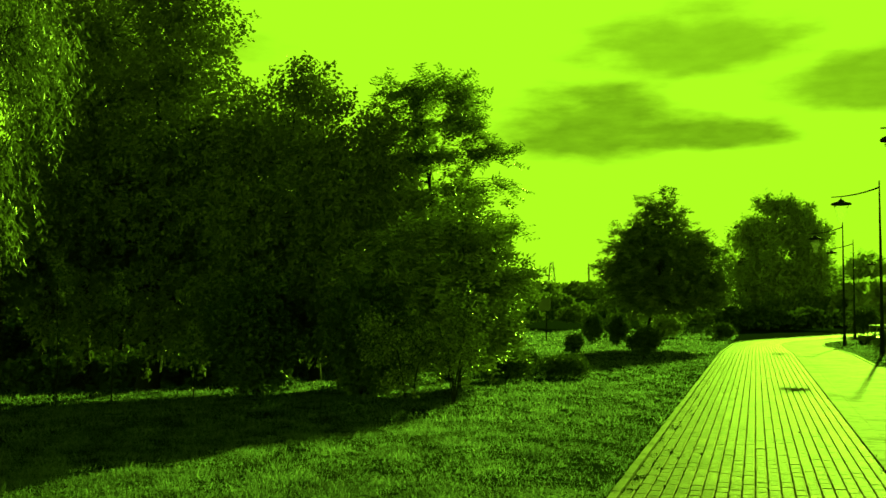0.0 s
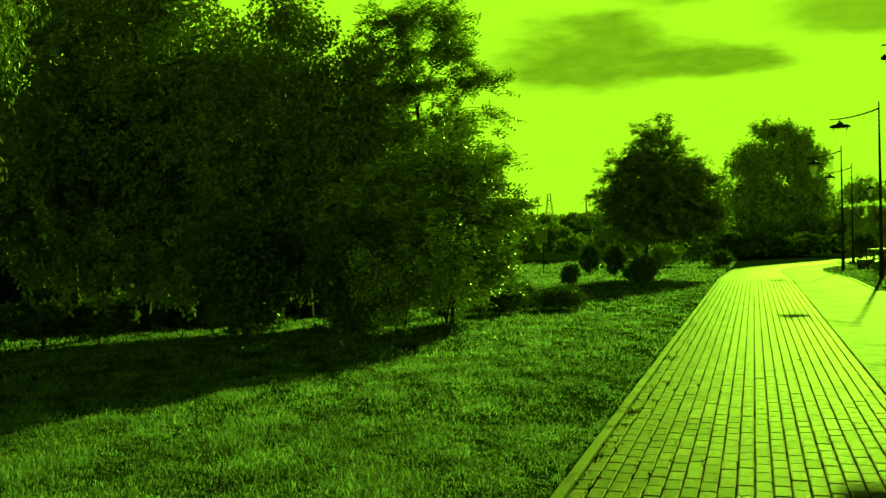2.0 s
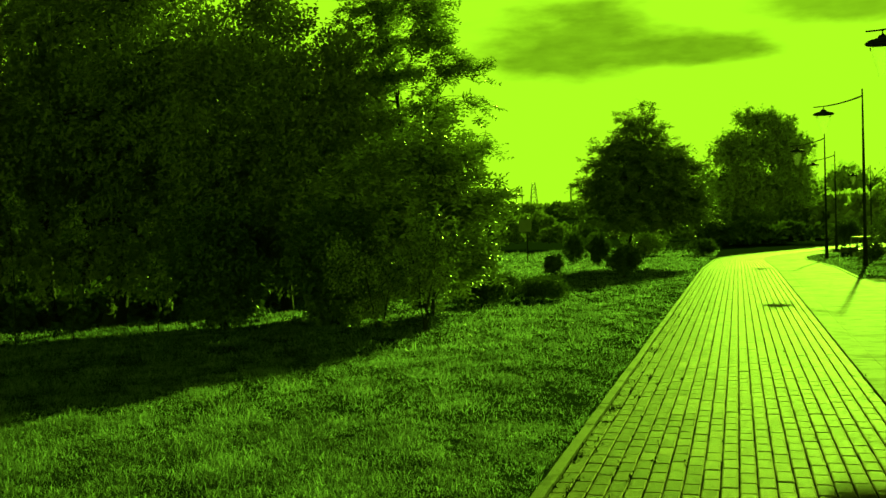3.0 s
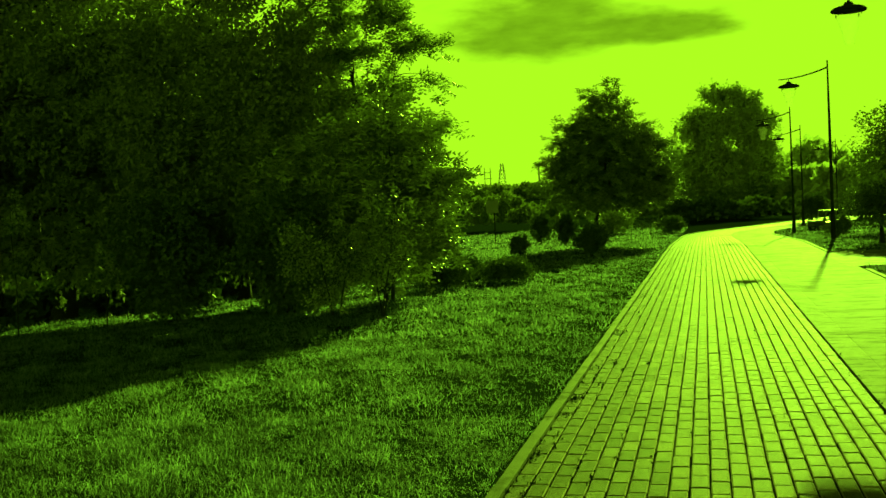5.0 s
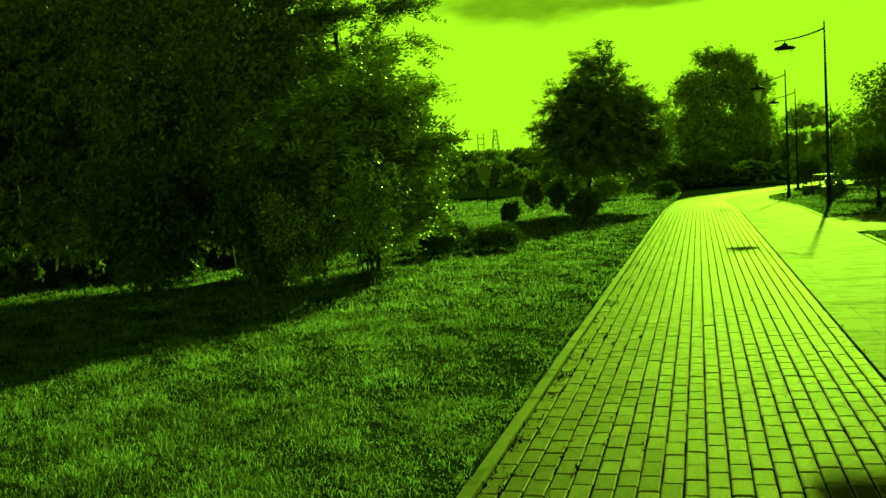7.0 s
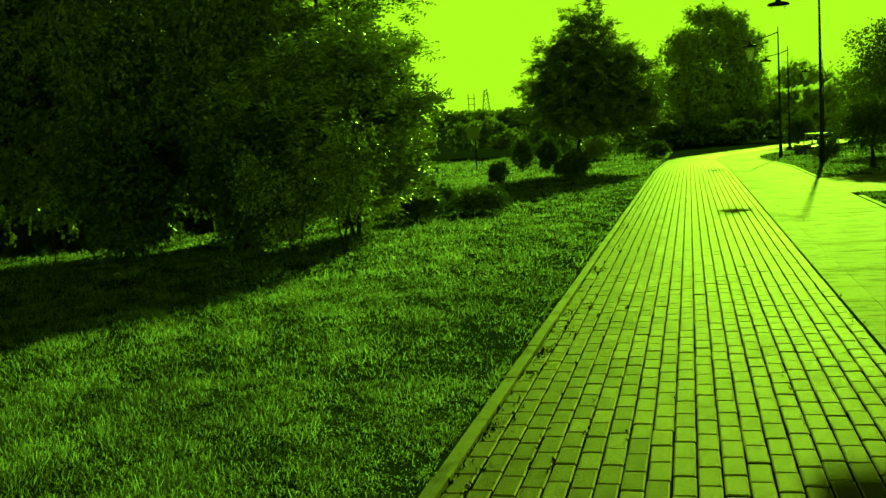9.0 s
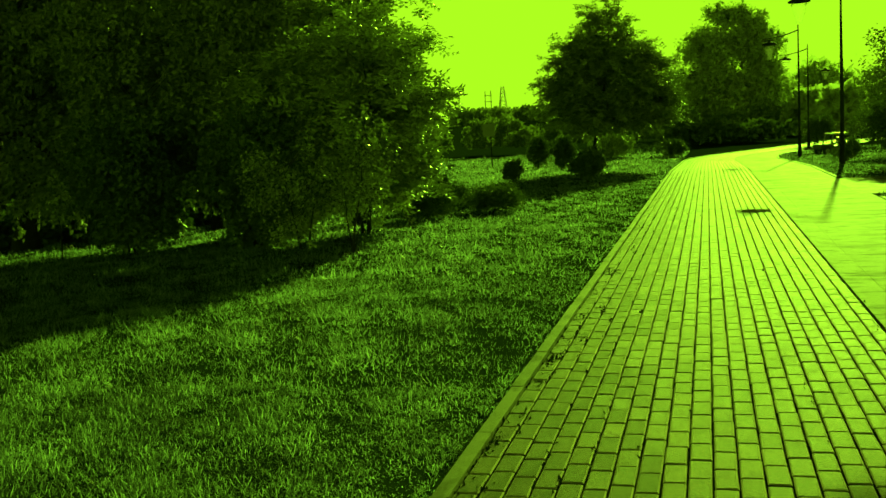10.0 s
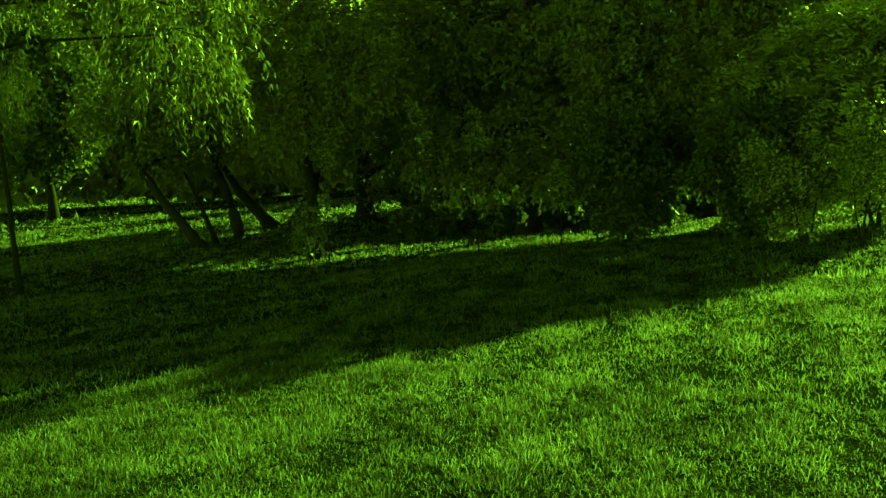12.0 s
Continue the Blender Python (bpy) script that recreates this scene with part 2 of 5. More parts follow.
def glass_material(name, rough=0.08):
    """Thin clear glass: seen through, with a sheen at grazing angles."""
    m = bpy.data.materials.new(name)
    m.use_nodes = True
    nt = m.node_tree
    clear, gloss = nt.nodes.new("ShaderNodeBsdfTransparent"), nt.nodes.new("ShaderNodeBsdfGlossy")
    clear.inputs[0].default_value = (0.985, 0.985, 0.98, 1)
    gloss.inputs["Roughness"].default_value = rough
    sheen = nt.nodes.new("ShaderNodeLayerWeight")
    mixer = nt.nodes.new("ShaderNodeMixShader")
    nt.links.new(math_node(nt, "MULTIPLY", math_node(nt, "POWER", sheen.outputs["Facing"], 4.0), 0.1), mixer.inputs[0])
    nt.links.new(clear.outputs[0], mixer.inputs[1])
    nt.links.new(gloss.outputs[0], mixer.inputs[2])
    dust = nt.nodes.new("ShaderNodeBsdfTranslucent")
    body = nt.nodes.new("ShaderNodeMixShader")
    body.inputs[0].default_value = 0.012
    nt.links.new(mixer.outputs[0], body.inputs[1])
    nt.links.new(dust.outputs[0], body.inputs[2])
    nt.links.new(body.outputs[0], nt.nodes["Material Output"].inputs[0])
    return m


M_GLASS = glass_material("clear_lamp_glass")

# ---- mesh helpers ----


def np_mesh(name, verts, faces, mat, smooth=False):
    """A mesh from arrays: verts (n, 3), faces (m, 3) or (m, 4)."""
    verts, faces = np.ascontiguousarray(verts, np.float32), np.ascontiguousarray(faces, np.int32)
    me = bpy.data.meshes.new(name)
    me.vertices.add(len(verts))
    me.vertices.foreach_set("co", verts.ravel())
    me.loops.add(faces.size)
    me.loops.foreach_set("vertex_index", faces.ravel())
    me.polygons.add(len(faces))
    me.polygons.foreach_set("loop_start", np.arange(0, faces.size, faces.shape[1], dtype=np.int32))
    me.update(calc_edges=True)
    me.polygons.foreach_set("use_smooth", np.full(len(faces), smooth))
    me.materials.append(mat)
    return me


def place_part(name, me, parent=None, label=""):
    ob = new(name, me)
    if parent is not None:
        ob.parent = parent
    if label:
        tagged(ob, label)
    return ob


def part(name, bm, mat, parent=None, label="", smooth=False):
    """Links a bmesh as one mesh object under a thing or a part."""
    me = bpy.data.meshes.new(name)
    bmesh.ops.recalc_face_normals(bm, faces=bm.faces)
    bm.to_mesh(me)
    bm.free()
    me.materials.append(mat)
    if smooth:
        me.polygons.foreach_set("use_smooth", [True] * len(me.polygons))
    return place_part(name, me, parent, label)


def thing(name, x, y, z, label, category, group="", rz=0.0):
    ob = new(name)
    ob.matrix_world = pose(x, y, z, 0, 0, rz)
    return tagged(ob, label, category, group)


def bm_box(bm, x0, x1, y0, y1, z0, z1, bevel=0.0):
    made = bmesh.ops.create_cube(bm, size=1, matrix=Matrix.Translation(((x0 + x1) / 2, (y0 + y1) / 2, (z0 + z1) / 2)) @ Matrix.Diagonal((x1 - x0, y1 - y0, z1 - z0, 1)))
    if bevel:
        edges = list({e for v in made["verts"] for e in v.link_edges})
        bmesh.ops.bevel(bm, geom=edges, offset=bevel, segments=2, affect="EDGES", profile=0.5)


def bm_tube(bm, points, radii, sides=10, cap=True):
    """A tapered tube along points."""
    pts = [Vector(p) for p in points]
    rings = []
    for k, p in enumerate(pts):
        d = (pts[min(k + 1, len(pts) - 1)] - pts[max(k - 1, 0)]).normalized()
        a = d.orthogonal().normalized() if abs(d.z) < 0.95 else d.cross(Vector((0, 1, 0))).normalized()
        b = d.cross(a)
        rings.append([bm.verts.new(p + (a * math.cos(2 * math.pi * s / sides) + b * math.sin(2 * math.pi * s / sides)) * radii[k]) for s in range(sides)])
    for r0, r1 in zip(rings, rings[1:]):
        for s in range(sides):
            bm.faces.new((r0[s], r0[(s + 1) % sides], r1[(s + 1) % sides], r1[s]))
    if cap:
        bm.faces.new(rings[0][::-1])
        bm.faces.new(rings[-1])


def bm_lathe(bm, profile, sides=20, x=0.0, y=0.0):
    """A body turned round the upright axis at x, y; profile: (radius, z)."""
    rings = [[bm.verts.new((x + r * math.cos(2 * math.pi * s / sides), y + r * math.sin(2 * math.pi * s / sides), z)) for s in range(sides)] for r, z in profile]
    for r0, r1 in zip(rings, rings[1:]):
        for s in range(sides):
            bm.faces.new((r0[s], r0[(s + 1) % sides], r1[(s + 1) % sides], r1[s]))


# ---- the lie of the land ----
PATH_LEFT, PATH_WIDTH, ROAD_WIDTH = -0.9, 2.5, 1.9
BEND_Y, BEND_R, BEND_MAX = 53.0, 26.0, radians(22)


def smooth(a):
    a = np.clip(a, 0, 1)
    return a * a * (3 - 2 * a)


def land(x, y):
    """Height of the ground, for numbers or arrays."""
    x, y = np.asarray(x, float), np.asarray(y, float)
    z = -0.02 * np.clip(y - 37, 0, 15) - 0.05 * np.clip(-x - 5, 0, 14)
    off = smooth((np.abs(x - 1.3) - 2.6) / 2.0) * smooth((y + 5) / 6)
    z = z + off * (0.025 * np.sin(x * 0.9 + 0.3 * y) + 0.02 * np.sin(y * 0.7 - x * 0.4) + 0.012 * np.sin(2.3 * x + 1.1) * np.sin(1.9 * y))
    hill = smooth((y - 150) / 200) * (5.2 + 1.6 * np.sin(x * 0.011 + 0.6)) * smooth((2500 - y) / 1500)
    return z + hill


def along(s, o):
    """The place s metres along the path and o metres right of its left edge."""
    s, o = np.asarray(s, float), np.asarray(o, float)
    a = np.clip((s - BEND_Y) / BEND_R, 0, BEND_MAX)
    rest = np.clip(s - BEND_Y - BEND_R * BEND_MAX, 0, None)
    r = BEND_R - o
    x = np.where(s <= BEND_Y, PATH_LEFT + o, PATH_LEFT + BEND_R - r * np.cos(a) + rest * np.sin(BEND_MAX))
    y = np.where(s <= BEND_Y, s, BEND_Y + r * np.sin(a) + rest * np.cos(BEND_MAX))
    return x, y


def across(x, y):
    """How far right of the path's left edge a place lies."""
    x, y = np.asarray(x, float), np.asarray(y, float)
    cx = PATH_LEFT + BEND_R
    a = np.arctan2(y - BEND_Y, cx - x)
    arc = BEND_R - np.hypot(cx - x, y - BEND_Y)
    ex, ey = cx - BEND_R * np.cos(BEND_MAX), BEND_Y + BEND_R * np.sin(BEND_MAX)
    far = (x - ex) * np.cos(BEND_MAX) - (y - ey) * np.sin(BEND_MAX)
    return np.where(y <= BEND_Y, x - PATH_LEFT, np.where(a < BEND_MAX, arc, far))


BRANCH_Y0, BRANCH_Y1 = 23.9, 29.4      # the side path between the two lawns


def on_paving(x, y, margin=0.0):
    o = across(x, y)
    main = (o > -margin) & (o < PATH_WIDTH + ROAD_WIDTH + margin)
    side = (x > 3.0) & (y > BRANCH_Y0 - margin) & (y < BRANCH_Y1 + margin)
    return (main | side) & (y > -30) & (y < 110)


def make_ground():
    xs = np.unique(np.r_[-2500, -1500, -900, -500, -300, -200, -140, -100, -75, -60, -50, -42, np.arange(-36, -1.2, 0.4), -1.0, -0.86, -0.8, np.arange(-0.4, 3.4, 0.4), 3.44, 3.5, np.arange(3.9, 14, 0.4), 16, 20, 26, 34, 45, 60, 80, 110, 160, 240, 400, 700, 1300, 2500])
    ys = np.unique(np.r_[-120, -60, -30, -15, -8, -4, np.arange(-2, 70, 0.4), BRANCH_Y0, BRANCH_Y0 + 0.06, BRANCH_Y1 - 0.06, BRANCH_Y1, np.arange(72, 120, 2.0), np.arange(125, 400, 12.0), 450, 520, 650, 900, 1300, 2000, 3500])
    gx, gy = np.meshgrid(xs, ys)
    gz = land(gx, gy)
    gz = gz - 0.07 * on_paving(gx, gy, -0.03)
    verts = np.stack([gx, gy, gz], -1).reshape(-1, 3)
    nx, ny = len(xs), len(ys)
    k = (np.arange(ny - 1)[:, None] * nx + np.arange(nx - 1)[None]).ravel()
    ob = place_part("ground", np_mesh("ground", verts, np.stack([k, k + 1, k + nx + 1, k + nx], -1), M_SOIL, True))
    tagged(ob, "rolling park lawn soil under mown grass", "ground", kind="structure")


make_ground()


def strip(name, s0, s1, step, o0, o1, n, lift, mat, label, category, drop=0.05):
    """A paved sheet along the path with a real edge."""
    s = np.arange(s0, s1 + step / 2, step)
    o = np.linspace(o0, o1, n)
    o = np.r_[o0, o, o1]
    ss, oo = np.meshgrid(s, o, indexing="ij")
    x, y = along(ss, oo)
    z = land(x, y) + lift
    z[:, 0] -= drop
    z[:, -1] -= drop
    verts = np.stack([x, y, z], -1).reshape(-1, 3)
    m = len(o)
    k = (np.arange(len(s) - 1)[:, None] * m + np.arange(m - 1)[None]).ravel()
    ob = place_part(name, np_mesh(name, verts, np.stack([k, k + 1, k + m + 1, k + m], -1), mat))
    return tagged(ob, label, category, kind="structure")


strip("pavement_bed", -12, 96, 0.5, 0.0, PATH_WIDTH, 8, -0.018, M_JOINT, "dark dirt-filled joints between path pavers", "pavement")
strip("joint_line", -12, 90, 0.5, PATH_WIDTH - 0.008, PATH_WIDTH + 0.014, 2, 0.008, M_JOINT, "dark dirt line between pavers and lane edging", "pavement", 0.02)
strip("road", -12, 96, 0.5, PATH_WIDTH + 0.285, PATH_WIDTH + ROAD_WIDTH, 8, 0.0, M_ASPHALT, "pale worn asphalt lane beside the paved path", "road")


def make_branch():
    xs, ys = np.linspace(3.3, 30, 50), np.linspace(BRANCH_Y0, BRANCH_Y1, 10)
    gx, gy = np.meshgrid(xs, ys)
    gz = land(gx, gy) + 0.004
    k = (np.arange(9)[:, None] * 50 + np.arange(49)[None]).ravel()
    ob = place_part("side_road", np_mesh("side_road", np.stack([gx, gy, gz], -1).reshape(-1, 3), np.stack([k, k + 1, k + 51, k + 50], -1), M_ASPHALT))
    tagged(ob, "pale asphalt side path between two lawns", "road", kind="structure")


make_branch()


def make_kerbs():
    """Kerb stones, a metre each, as parts of their kerb line."""
    def stone(length, width, mat=M_KERB, seam=0.0015, worn=0.005):
        bm = bmesh.new()
        bm_box(bm, -width / 2, width / 2, -length / 2 + seam, length / 2 - seam, -0.2, 0.0, worn)
        me = bpy.data.meshes.new("kerb_stone")
        bm.to_mesh(me)
        bm.free()
        me.materials.append(mat)
        return me
    for name, o, width, lift, label, s0, s1 in (("kerb_lawn_side", 0.06, 0.08, 0.025, "flush grey concrete edging along the lawn", -12, 90),
                                      ("kerb_lane_side", PATH_WIDTH + 0.145, 0.27, 0.004, "grey concrete edging between pavers and asphalt lane", -12, 90)):
        root = tagged(new(name), label, "kerb", kind="structure")
        me = stone(1.0, width) if name == "kerb_lawn_side" else stone(1.0, width, M_ASPHALT, 0.0003, 0.001)
        for k in range(s0, s1):
            x, y = along(k + 0.5, o)
            x2, y2 = along(k + 0.6, o)
            ob = new("kerb_stone", me)
            ob.parent = root
            ob.matrix_world = pose(float(x), float(y), float(land(x, y)) + lift + 0.15 * lift * math.sin(k * 5.1), 0, 0.4 * math.sin(k * 3.3), -math.degrees(math.atan2(float(x2 - x), float(y2 - y))) + 0.3 * math.sin(k * 7.7))
    # raised kerbs round the two lawns beyond the lane
    root = tagged(new("kerb_far_lawns"), "low grey concrete kerb round the far lawns", "kerb", kind="structure")
    me = stone(1.0, 0.1, M_ASPHALT)
    spots = []
    for k in range(30, 66):
        spots.append((along(k + 0.4, PATH_WIDTH + ROAD_WIDTH + 0.05), along(k + 0.5, PATH_WIDTH + ROAD_WIDTH + 0.05)))
    for k in range(2, 23):
        spots.append((along(k + 0.4, PATH_WIDTH + ROAD_WIDTH + 0.05), along(k + 0.5, PATH_WIDTH + ROAD_WIDTH + 0.05)))
    for yy in (BRANCH_Y0 - 0.05, BRANCH_Y1 + 0.05):
        for k in range(16):
            spots.append(((4.1 + k, yy), (4.2 + k, yy)))
    for (x, y), (x2, y2) in spots:
        ob = new("kerb_stone", me)
        ob.parent = root
        ob.matrix_world = pose(float(x), float(y), float(land(x, y)) + 0.018, 0, 0, -math.degrees(math.atan2(float(x2 - x), float(y2 - y))))


make_kerbs()

# ---- trees ----


def unit(v):
    return v / np.maximum(np.linalg.norm(v, axis=-1, keepdims=True), 1e-9)


def leaf_cards(base, way, side, length, width, droop):
    """Folded leaf blades: two triangles each."""
    n = len(base)
    up = np.cross(side, way)
    mid = base + way * (length * 0.45)[:, None]
    tip = base + way * length[:, None] - up * (droop * length)[:, None]
    fold = up * (width * 0.35)[:, None]
    verts = np.stack([base, mid + side * width[:, None] + fold, tip, mid - side * width[:, None] + fold], 1).reshape(-1, 3)
    k = np.arange(n) * 4
    faces = np.concatenate([np.stack([k, k + 1, k + 2], -1), np.stack([k, k + 2, k + 3], -1)])
    return verts, faces


def gaps(p, size, seed):
    """A smooth field that opens holes in crowns."""
    q = p / size + seed
    return (np.sin(q[:, 0] * 2.1 + 1.3 * np.sin(q[:, 1] * 1.7)) + np.sin(q[:, 1] * 2.3 + 1.1 * np.sin(q[:, 2] * 2.0)) + np.sin(q[:, 2] * 2.7 + 1.2 * np.sin(q[:, 0] * 1.9))) / 3


def thin_tubes(start, end, r0, r1, sag):
    """Many three-sided twigs, each in two pieces."""
    n = len(start)
    mid = (start + end) / 2 + np.stack([np.zeros(n), np.zeros(n), sag], -1)
    d = unit(end - start)
    a = unit(np.cross(d, np.array([0.31, 0.52, 0.8])))
    b = np.cross(d, a)
    verts = []
    for c, r in ((start, r0), (mid, (r0 + r1) / 2), (end, r1)):
        for k in range(3):
            t = 2 * math.pi * k / 3
            verts.append(c + (a * math.cos(t) + b * math.sin(t)) * (np.ones(n) * r)[:, None])
    verts = np.stack(verts, 1).reshape(-1, 3)
    base = (np.arange(n) * 9)[:, None, None]
    quads = np.array([[j * 3 + k, j * 3 + (k + 1) % 3, j * 3 + 3 + (k + 1) % 3, j * 3 + 3 + k] for j in range(2) for k in range(3)])
    return verts, (base + quads[None]).reshape(-1, 4)


def crown_spots(lobes, count, hollow, gap_size, gap_cut, r):
    """Places for leaf clumps in a crown of lobes (x, y, z, rx, ry, rz)."""
    lobes = np.array(lobes, float)
    weight = (lobes[:, 3] * lobes[:, 4] * lobes[:, 5]) ** 0.8
    pick = r.choice(len(lobes), count * 2, p=weight / weight.sum())
    d = unit(r.normal(size=(count * 2, 3)))
    rad = r.random(count * 2) ** hollow * (1 + 0.16 * gaps(d * 2.2, 1.0, 3.0 + lobes[pick, :1]))
    p = lobes[pick, :3] + d * lobes[pick, 3:6] * rad[:, None]
    keep = gaps(p, gap_size, 0.7 * lobes[0, 0]) > gap_cut + r.normal(0, 0.12, len(p))
    keep &= p[:, 2] > 0.12
    p, pick, d = p[keep][:count], pick[keep][:count], d[keep][:count]
    return p, lobes[pick, :3], d


def make_tree(name, label, category, x, y, stems, lobes, clumps, per, leaf, mat, seed, kind="broad", hollow=0.45, gap_size=0.8, gap_cut=-0.45, spread=0.22,
              twig=0.006, limbs=True, group="", sink=0.0, droop=0.25):
    """stems: list of (points, r0, r1), in metres from the foot; lobes: (x, y, z, rx, ry, rz) from the foot."""
    r = np.random.default_rng(seed)
    z0 = float(land(x, y)) - sink
    root = thing(name, x, y, z0, label, category, group)
    forks = []
    for points, r0, r1 in stems:
        bm = bmesh.new()
        pts = [Vector(p) for p in points]
        dense = []
        for a, b in zip(pts, pts[1:]):
            for f in (0.0, 0.33, 0.66):
                dense.append(a.lerp(b, f) + Vector((r.normal(0, 0.15 * r0), r.normal(0, 0.15 * r0), 0)))
        dense.append(pts[-1])
        m = len(dense)
        radii = [r0 * (1.35 if k == 0 else 1.0) + (r1 - r0) * (k / (m - 1)) ** 0.8 for k in range(m)]
        dense[0] = dense[0] - Vector((0, 0, 0.1))
        bm_tube(bm, dense, radii, 9)
        part("trunk", bm, M_BARK, root, "", True)
        forks += [(dense[k], radii[k]) for k in range(m // 3, m)]
    if limbs and forks:
        for lx, ly, lz, *_ in lobes:
            tgt = Vector((lx, ly, lz))
            p0, rr = min(forks, key=lambda f: (f[0] - tgt).length + 1.5 * max(0, f[0].z - tgt.z))
            if (tgt - p0).length < 0.25:
                continue
            bm = bmesh.new()
            bend = Vector((r.normal(0, 0.12), r.normal(0, 0.12), 0.1)) * (tgt - p0).length
            bm_tube(bm, [p0, p0.lerp(tgt, 0.35) + bend * 0.7, p0.lerp(tgt, 0.7) + bend * 0.6, tgt], [rr * q for q in ((0.3, 0.2, 0.12, 0.06) if kind == "willow" else (0.62, 0.48, 0.34, 0.18))], 6)
            part("limb", bm, M_BARK, root, "", True)
    spots, hubs, out = crown_spots(lobes, clumps, hollow, gap_size, gap_cut, r)
    n = len(spots)
    # twigs run from inside the lobe out to each clump
    some = spots[::4]
    inner = hubs[::4] + (some - hubs[::4]) * r.uniform(0.1, 0.5, (len(some), 1)) + r.normal(0, 0.06, (len(some), 3))
    v, f = thin_tubes(inner, some, twig * 1.6, twig * 0.5, r.normal(0.04, 0.04, len(some)))
    tagged(place_part("branchwork", np_mesh("branchwork", v, f, M_TWIG), root), kind="stuff")
    way = unit(out * 0.8 + r.normal(0, 0.45, (n, 3)) + np.array([0, 0, -droop]))
    if kind == "willow":
        way = unit(out * np.array([0.28, 0.28, 0.0]) + r.normal(0, 0.16, (n, 3)) + np.array([0, 0, -1.0]))
    if kind == "rowan":
        # pinnate leaves: leaflets in pairs along a stalk
        flat = unit(out * np.array([1.0, 1.0, 0.3]) + r.normal(0, 0.35, (n, 3)) + np.array([0, 0, 0.12]))
        reach, u = spread * 5.5, r.random(n * per)
        c = np.repeat(spots, per, 0) + np.repeat(flat, per, 0) * ((u - 0.35) * reach)[:, None] + r.normal(0, spread * 0.35, (n * per, 3))
        c[:, 2] -= 0.3 * reach * u * u
        turn = np.cross(np.repeat(flat, per, 0), np.array([0, 0, 1.0])) * r.choice([-1.0, 1.0], (n * per, 1))
        w = unit(np.repeat(flat, per, 0) * 0.8 + turn * 0.6 + r.normal(0, 0.3, (n * per, 3)) + np.array([0, 0, -0.25]))
        s = unit(np.cross(w, r.normal(0, 0.3, (n * per, 3)) + np.array([0, 0, 1.0])))
        v, f = thin_tubes(spots - flat * reach * 0.45, spots + flat * reach * 0.6 - np.array([0, 0, 0.1 * reach]), twig, twig * 0.4, np.full(n, 0.02))
        tagged(place_part("sprig", np_mesh("sprig", v, f, M_TWIG), root), kind="stuff")
        pairs = 3
        stalk = leaf[0] * 2.4
        t = (np.arange(pairs) + 0.5) / pairs
        bases, ways, sides = [], [], []
        for tt in t:
            for sgn in (-1, 1):
                bases.append(c + w * (stalk * tt))
                ways.append(unit(w * 0.5 + s * sgn))
                sides.append(w)
        base, lw, ls = np.concatenate(bases), np.concatenate(ways), np.concatenate(sides)
        ls = unit(ls - lw * (ls * lw).sum(1, keepdims=True))
    else:
        step = r.random((n * per, 1))
        reach = spread * (6.0 if kind == "willow" else 1.6)
        base = np.repeat(spots, per, 0) + np.repeat(way, per, 0) * (step - 0.25) * reach + r.normal(0, spread * (0.22 if kind == "willow" else 0.55), (n * per, 3))
        lw = unit(np.repeat(way, per, 0) + r.normal(0, 0.5 if kind == "willow" else 0.65, (n * per, 3)))
        ls = unit(np.cross(lw, r.normal(0, 0.6, (n * per, 3)) + np.array([0, 0, 1.0])))
    m = len(base)
    size = r.uniform(0.65, 1.2, m)
    v, f = leaf_cards(base, lw, ls, leaf[0] * size, leaf[1] * size * r.uniform(0.7, 1.2, m), r.uniform(-0.1, 0.3, m))
    v[:, 2] = np.maximum(v[:, 2], 0.02)
    place_part("crown", np_mesh("crown", v, f, mat), root)
    return root


def rod(*pts):
    return [tuple(p) for p in pts]


BROAD, SMALL = (0.105, 0.038), (0.055, 0.022)

# the rowan that stands free of the thicket, with sky between its sprays
make_tree("rowan_tree", "tall airy rowan tree with feathery green leaves at the thicket edge", "tree", -6.5, 21.5,
          [(rod((0, 0, 0), (-0.1, 0, 1.6), (-0.25, 0, 3.4), (-0.45, 0.1, 5.2), (-0.6, 0.1, 6.4)), 0.1, 0.015), (rod((0.15, 0.1, 0), (0.35, 0.1, 1.6), (0.35, 0, 3.0), (0.6, 0, 4.6)), 0.07, 0.015)],
          [(-0.85, 0.3, 6.83, 0.7, 0.31, 0.44), (0.33, -0.4, 6.56, 0.63, 0.3, 0.38), (-1.16, 0.0, 6.12, 0.89, 0.39, 0.51), (-0.21, 0.5, 6.09, 0.95, 0.42, 0.51), (0.81, -0.2, 5.79, 0.57, 0.3, 0.32), (-1.55, 0.3, 5.24, 0.89, 0.39, 0.57), (-0.2, -0.4, 5.09, 0.89, 0.39, 0.51), (0.76, 0.0, 4.98, 0.76, 0.34, 0.35), (1.17, 0.5, 5.36, 0.35, 0.3, 0.18), (1.47, -0.2, 4.54, 0.38, 0.3, 0.18), (-1.26, 0.3, 4.29, 1.01, 0.45, 0.63), (0.2, -0.4, 4.11, 0.89, 0.39, 0.44), (1.09, 0.0, 4.0, 0.57, 0.3, 0.28), (1.7, 0.5, 3.77, 0.35, 0.3, 0.13), (-0.53, -0.2, 3.31, 1.01, 0.45, 0.57), (-2.12, 0.3, 4.58, 0.76, 0.34, 0.76), (-1.98, -0.4, 3.32, 0.76, 0.34, 0.76), (0.95, 0.1, 4.55, 0.55, 0.35, 0.32), (1.25, -0.1, 3.5, 0.5, 0.35, 0.3)],
          620, 10, (0.115, 0.031), M_ROWAN, 21, "rowan", 0.5, 0.34, 0.07, 0.11)
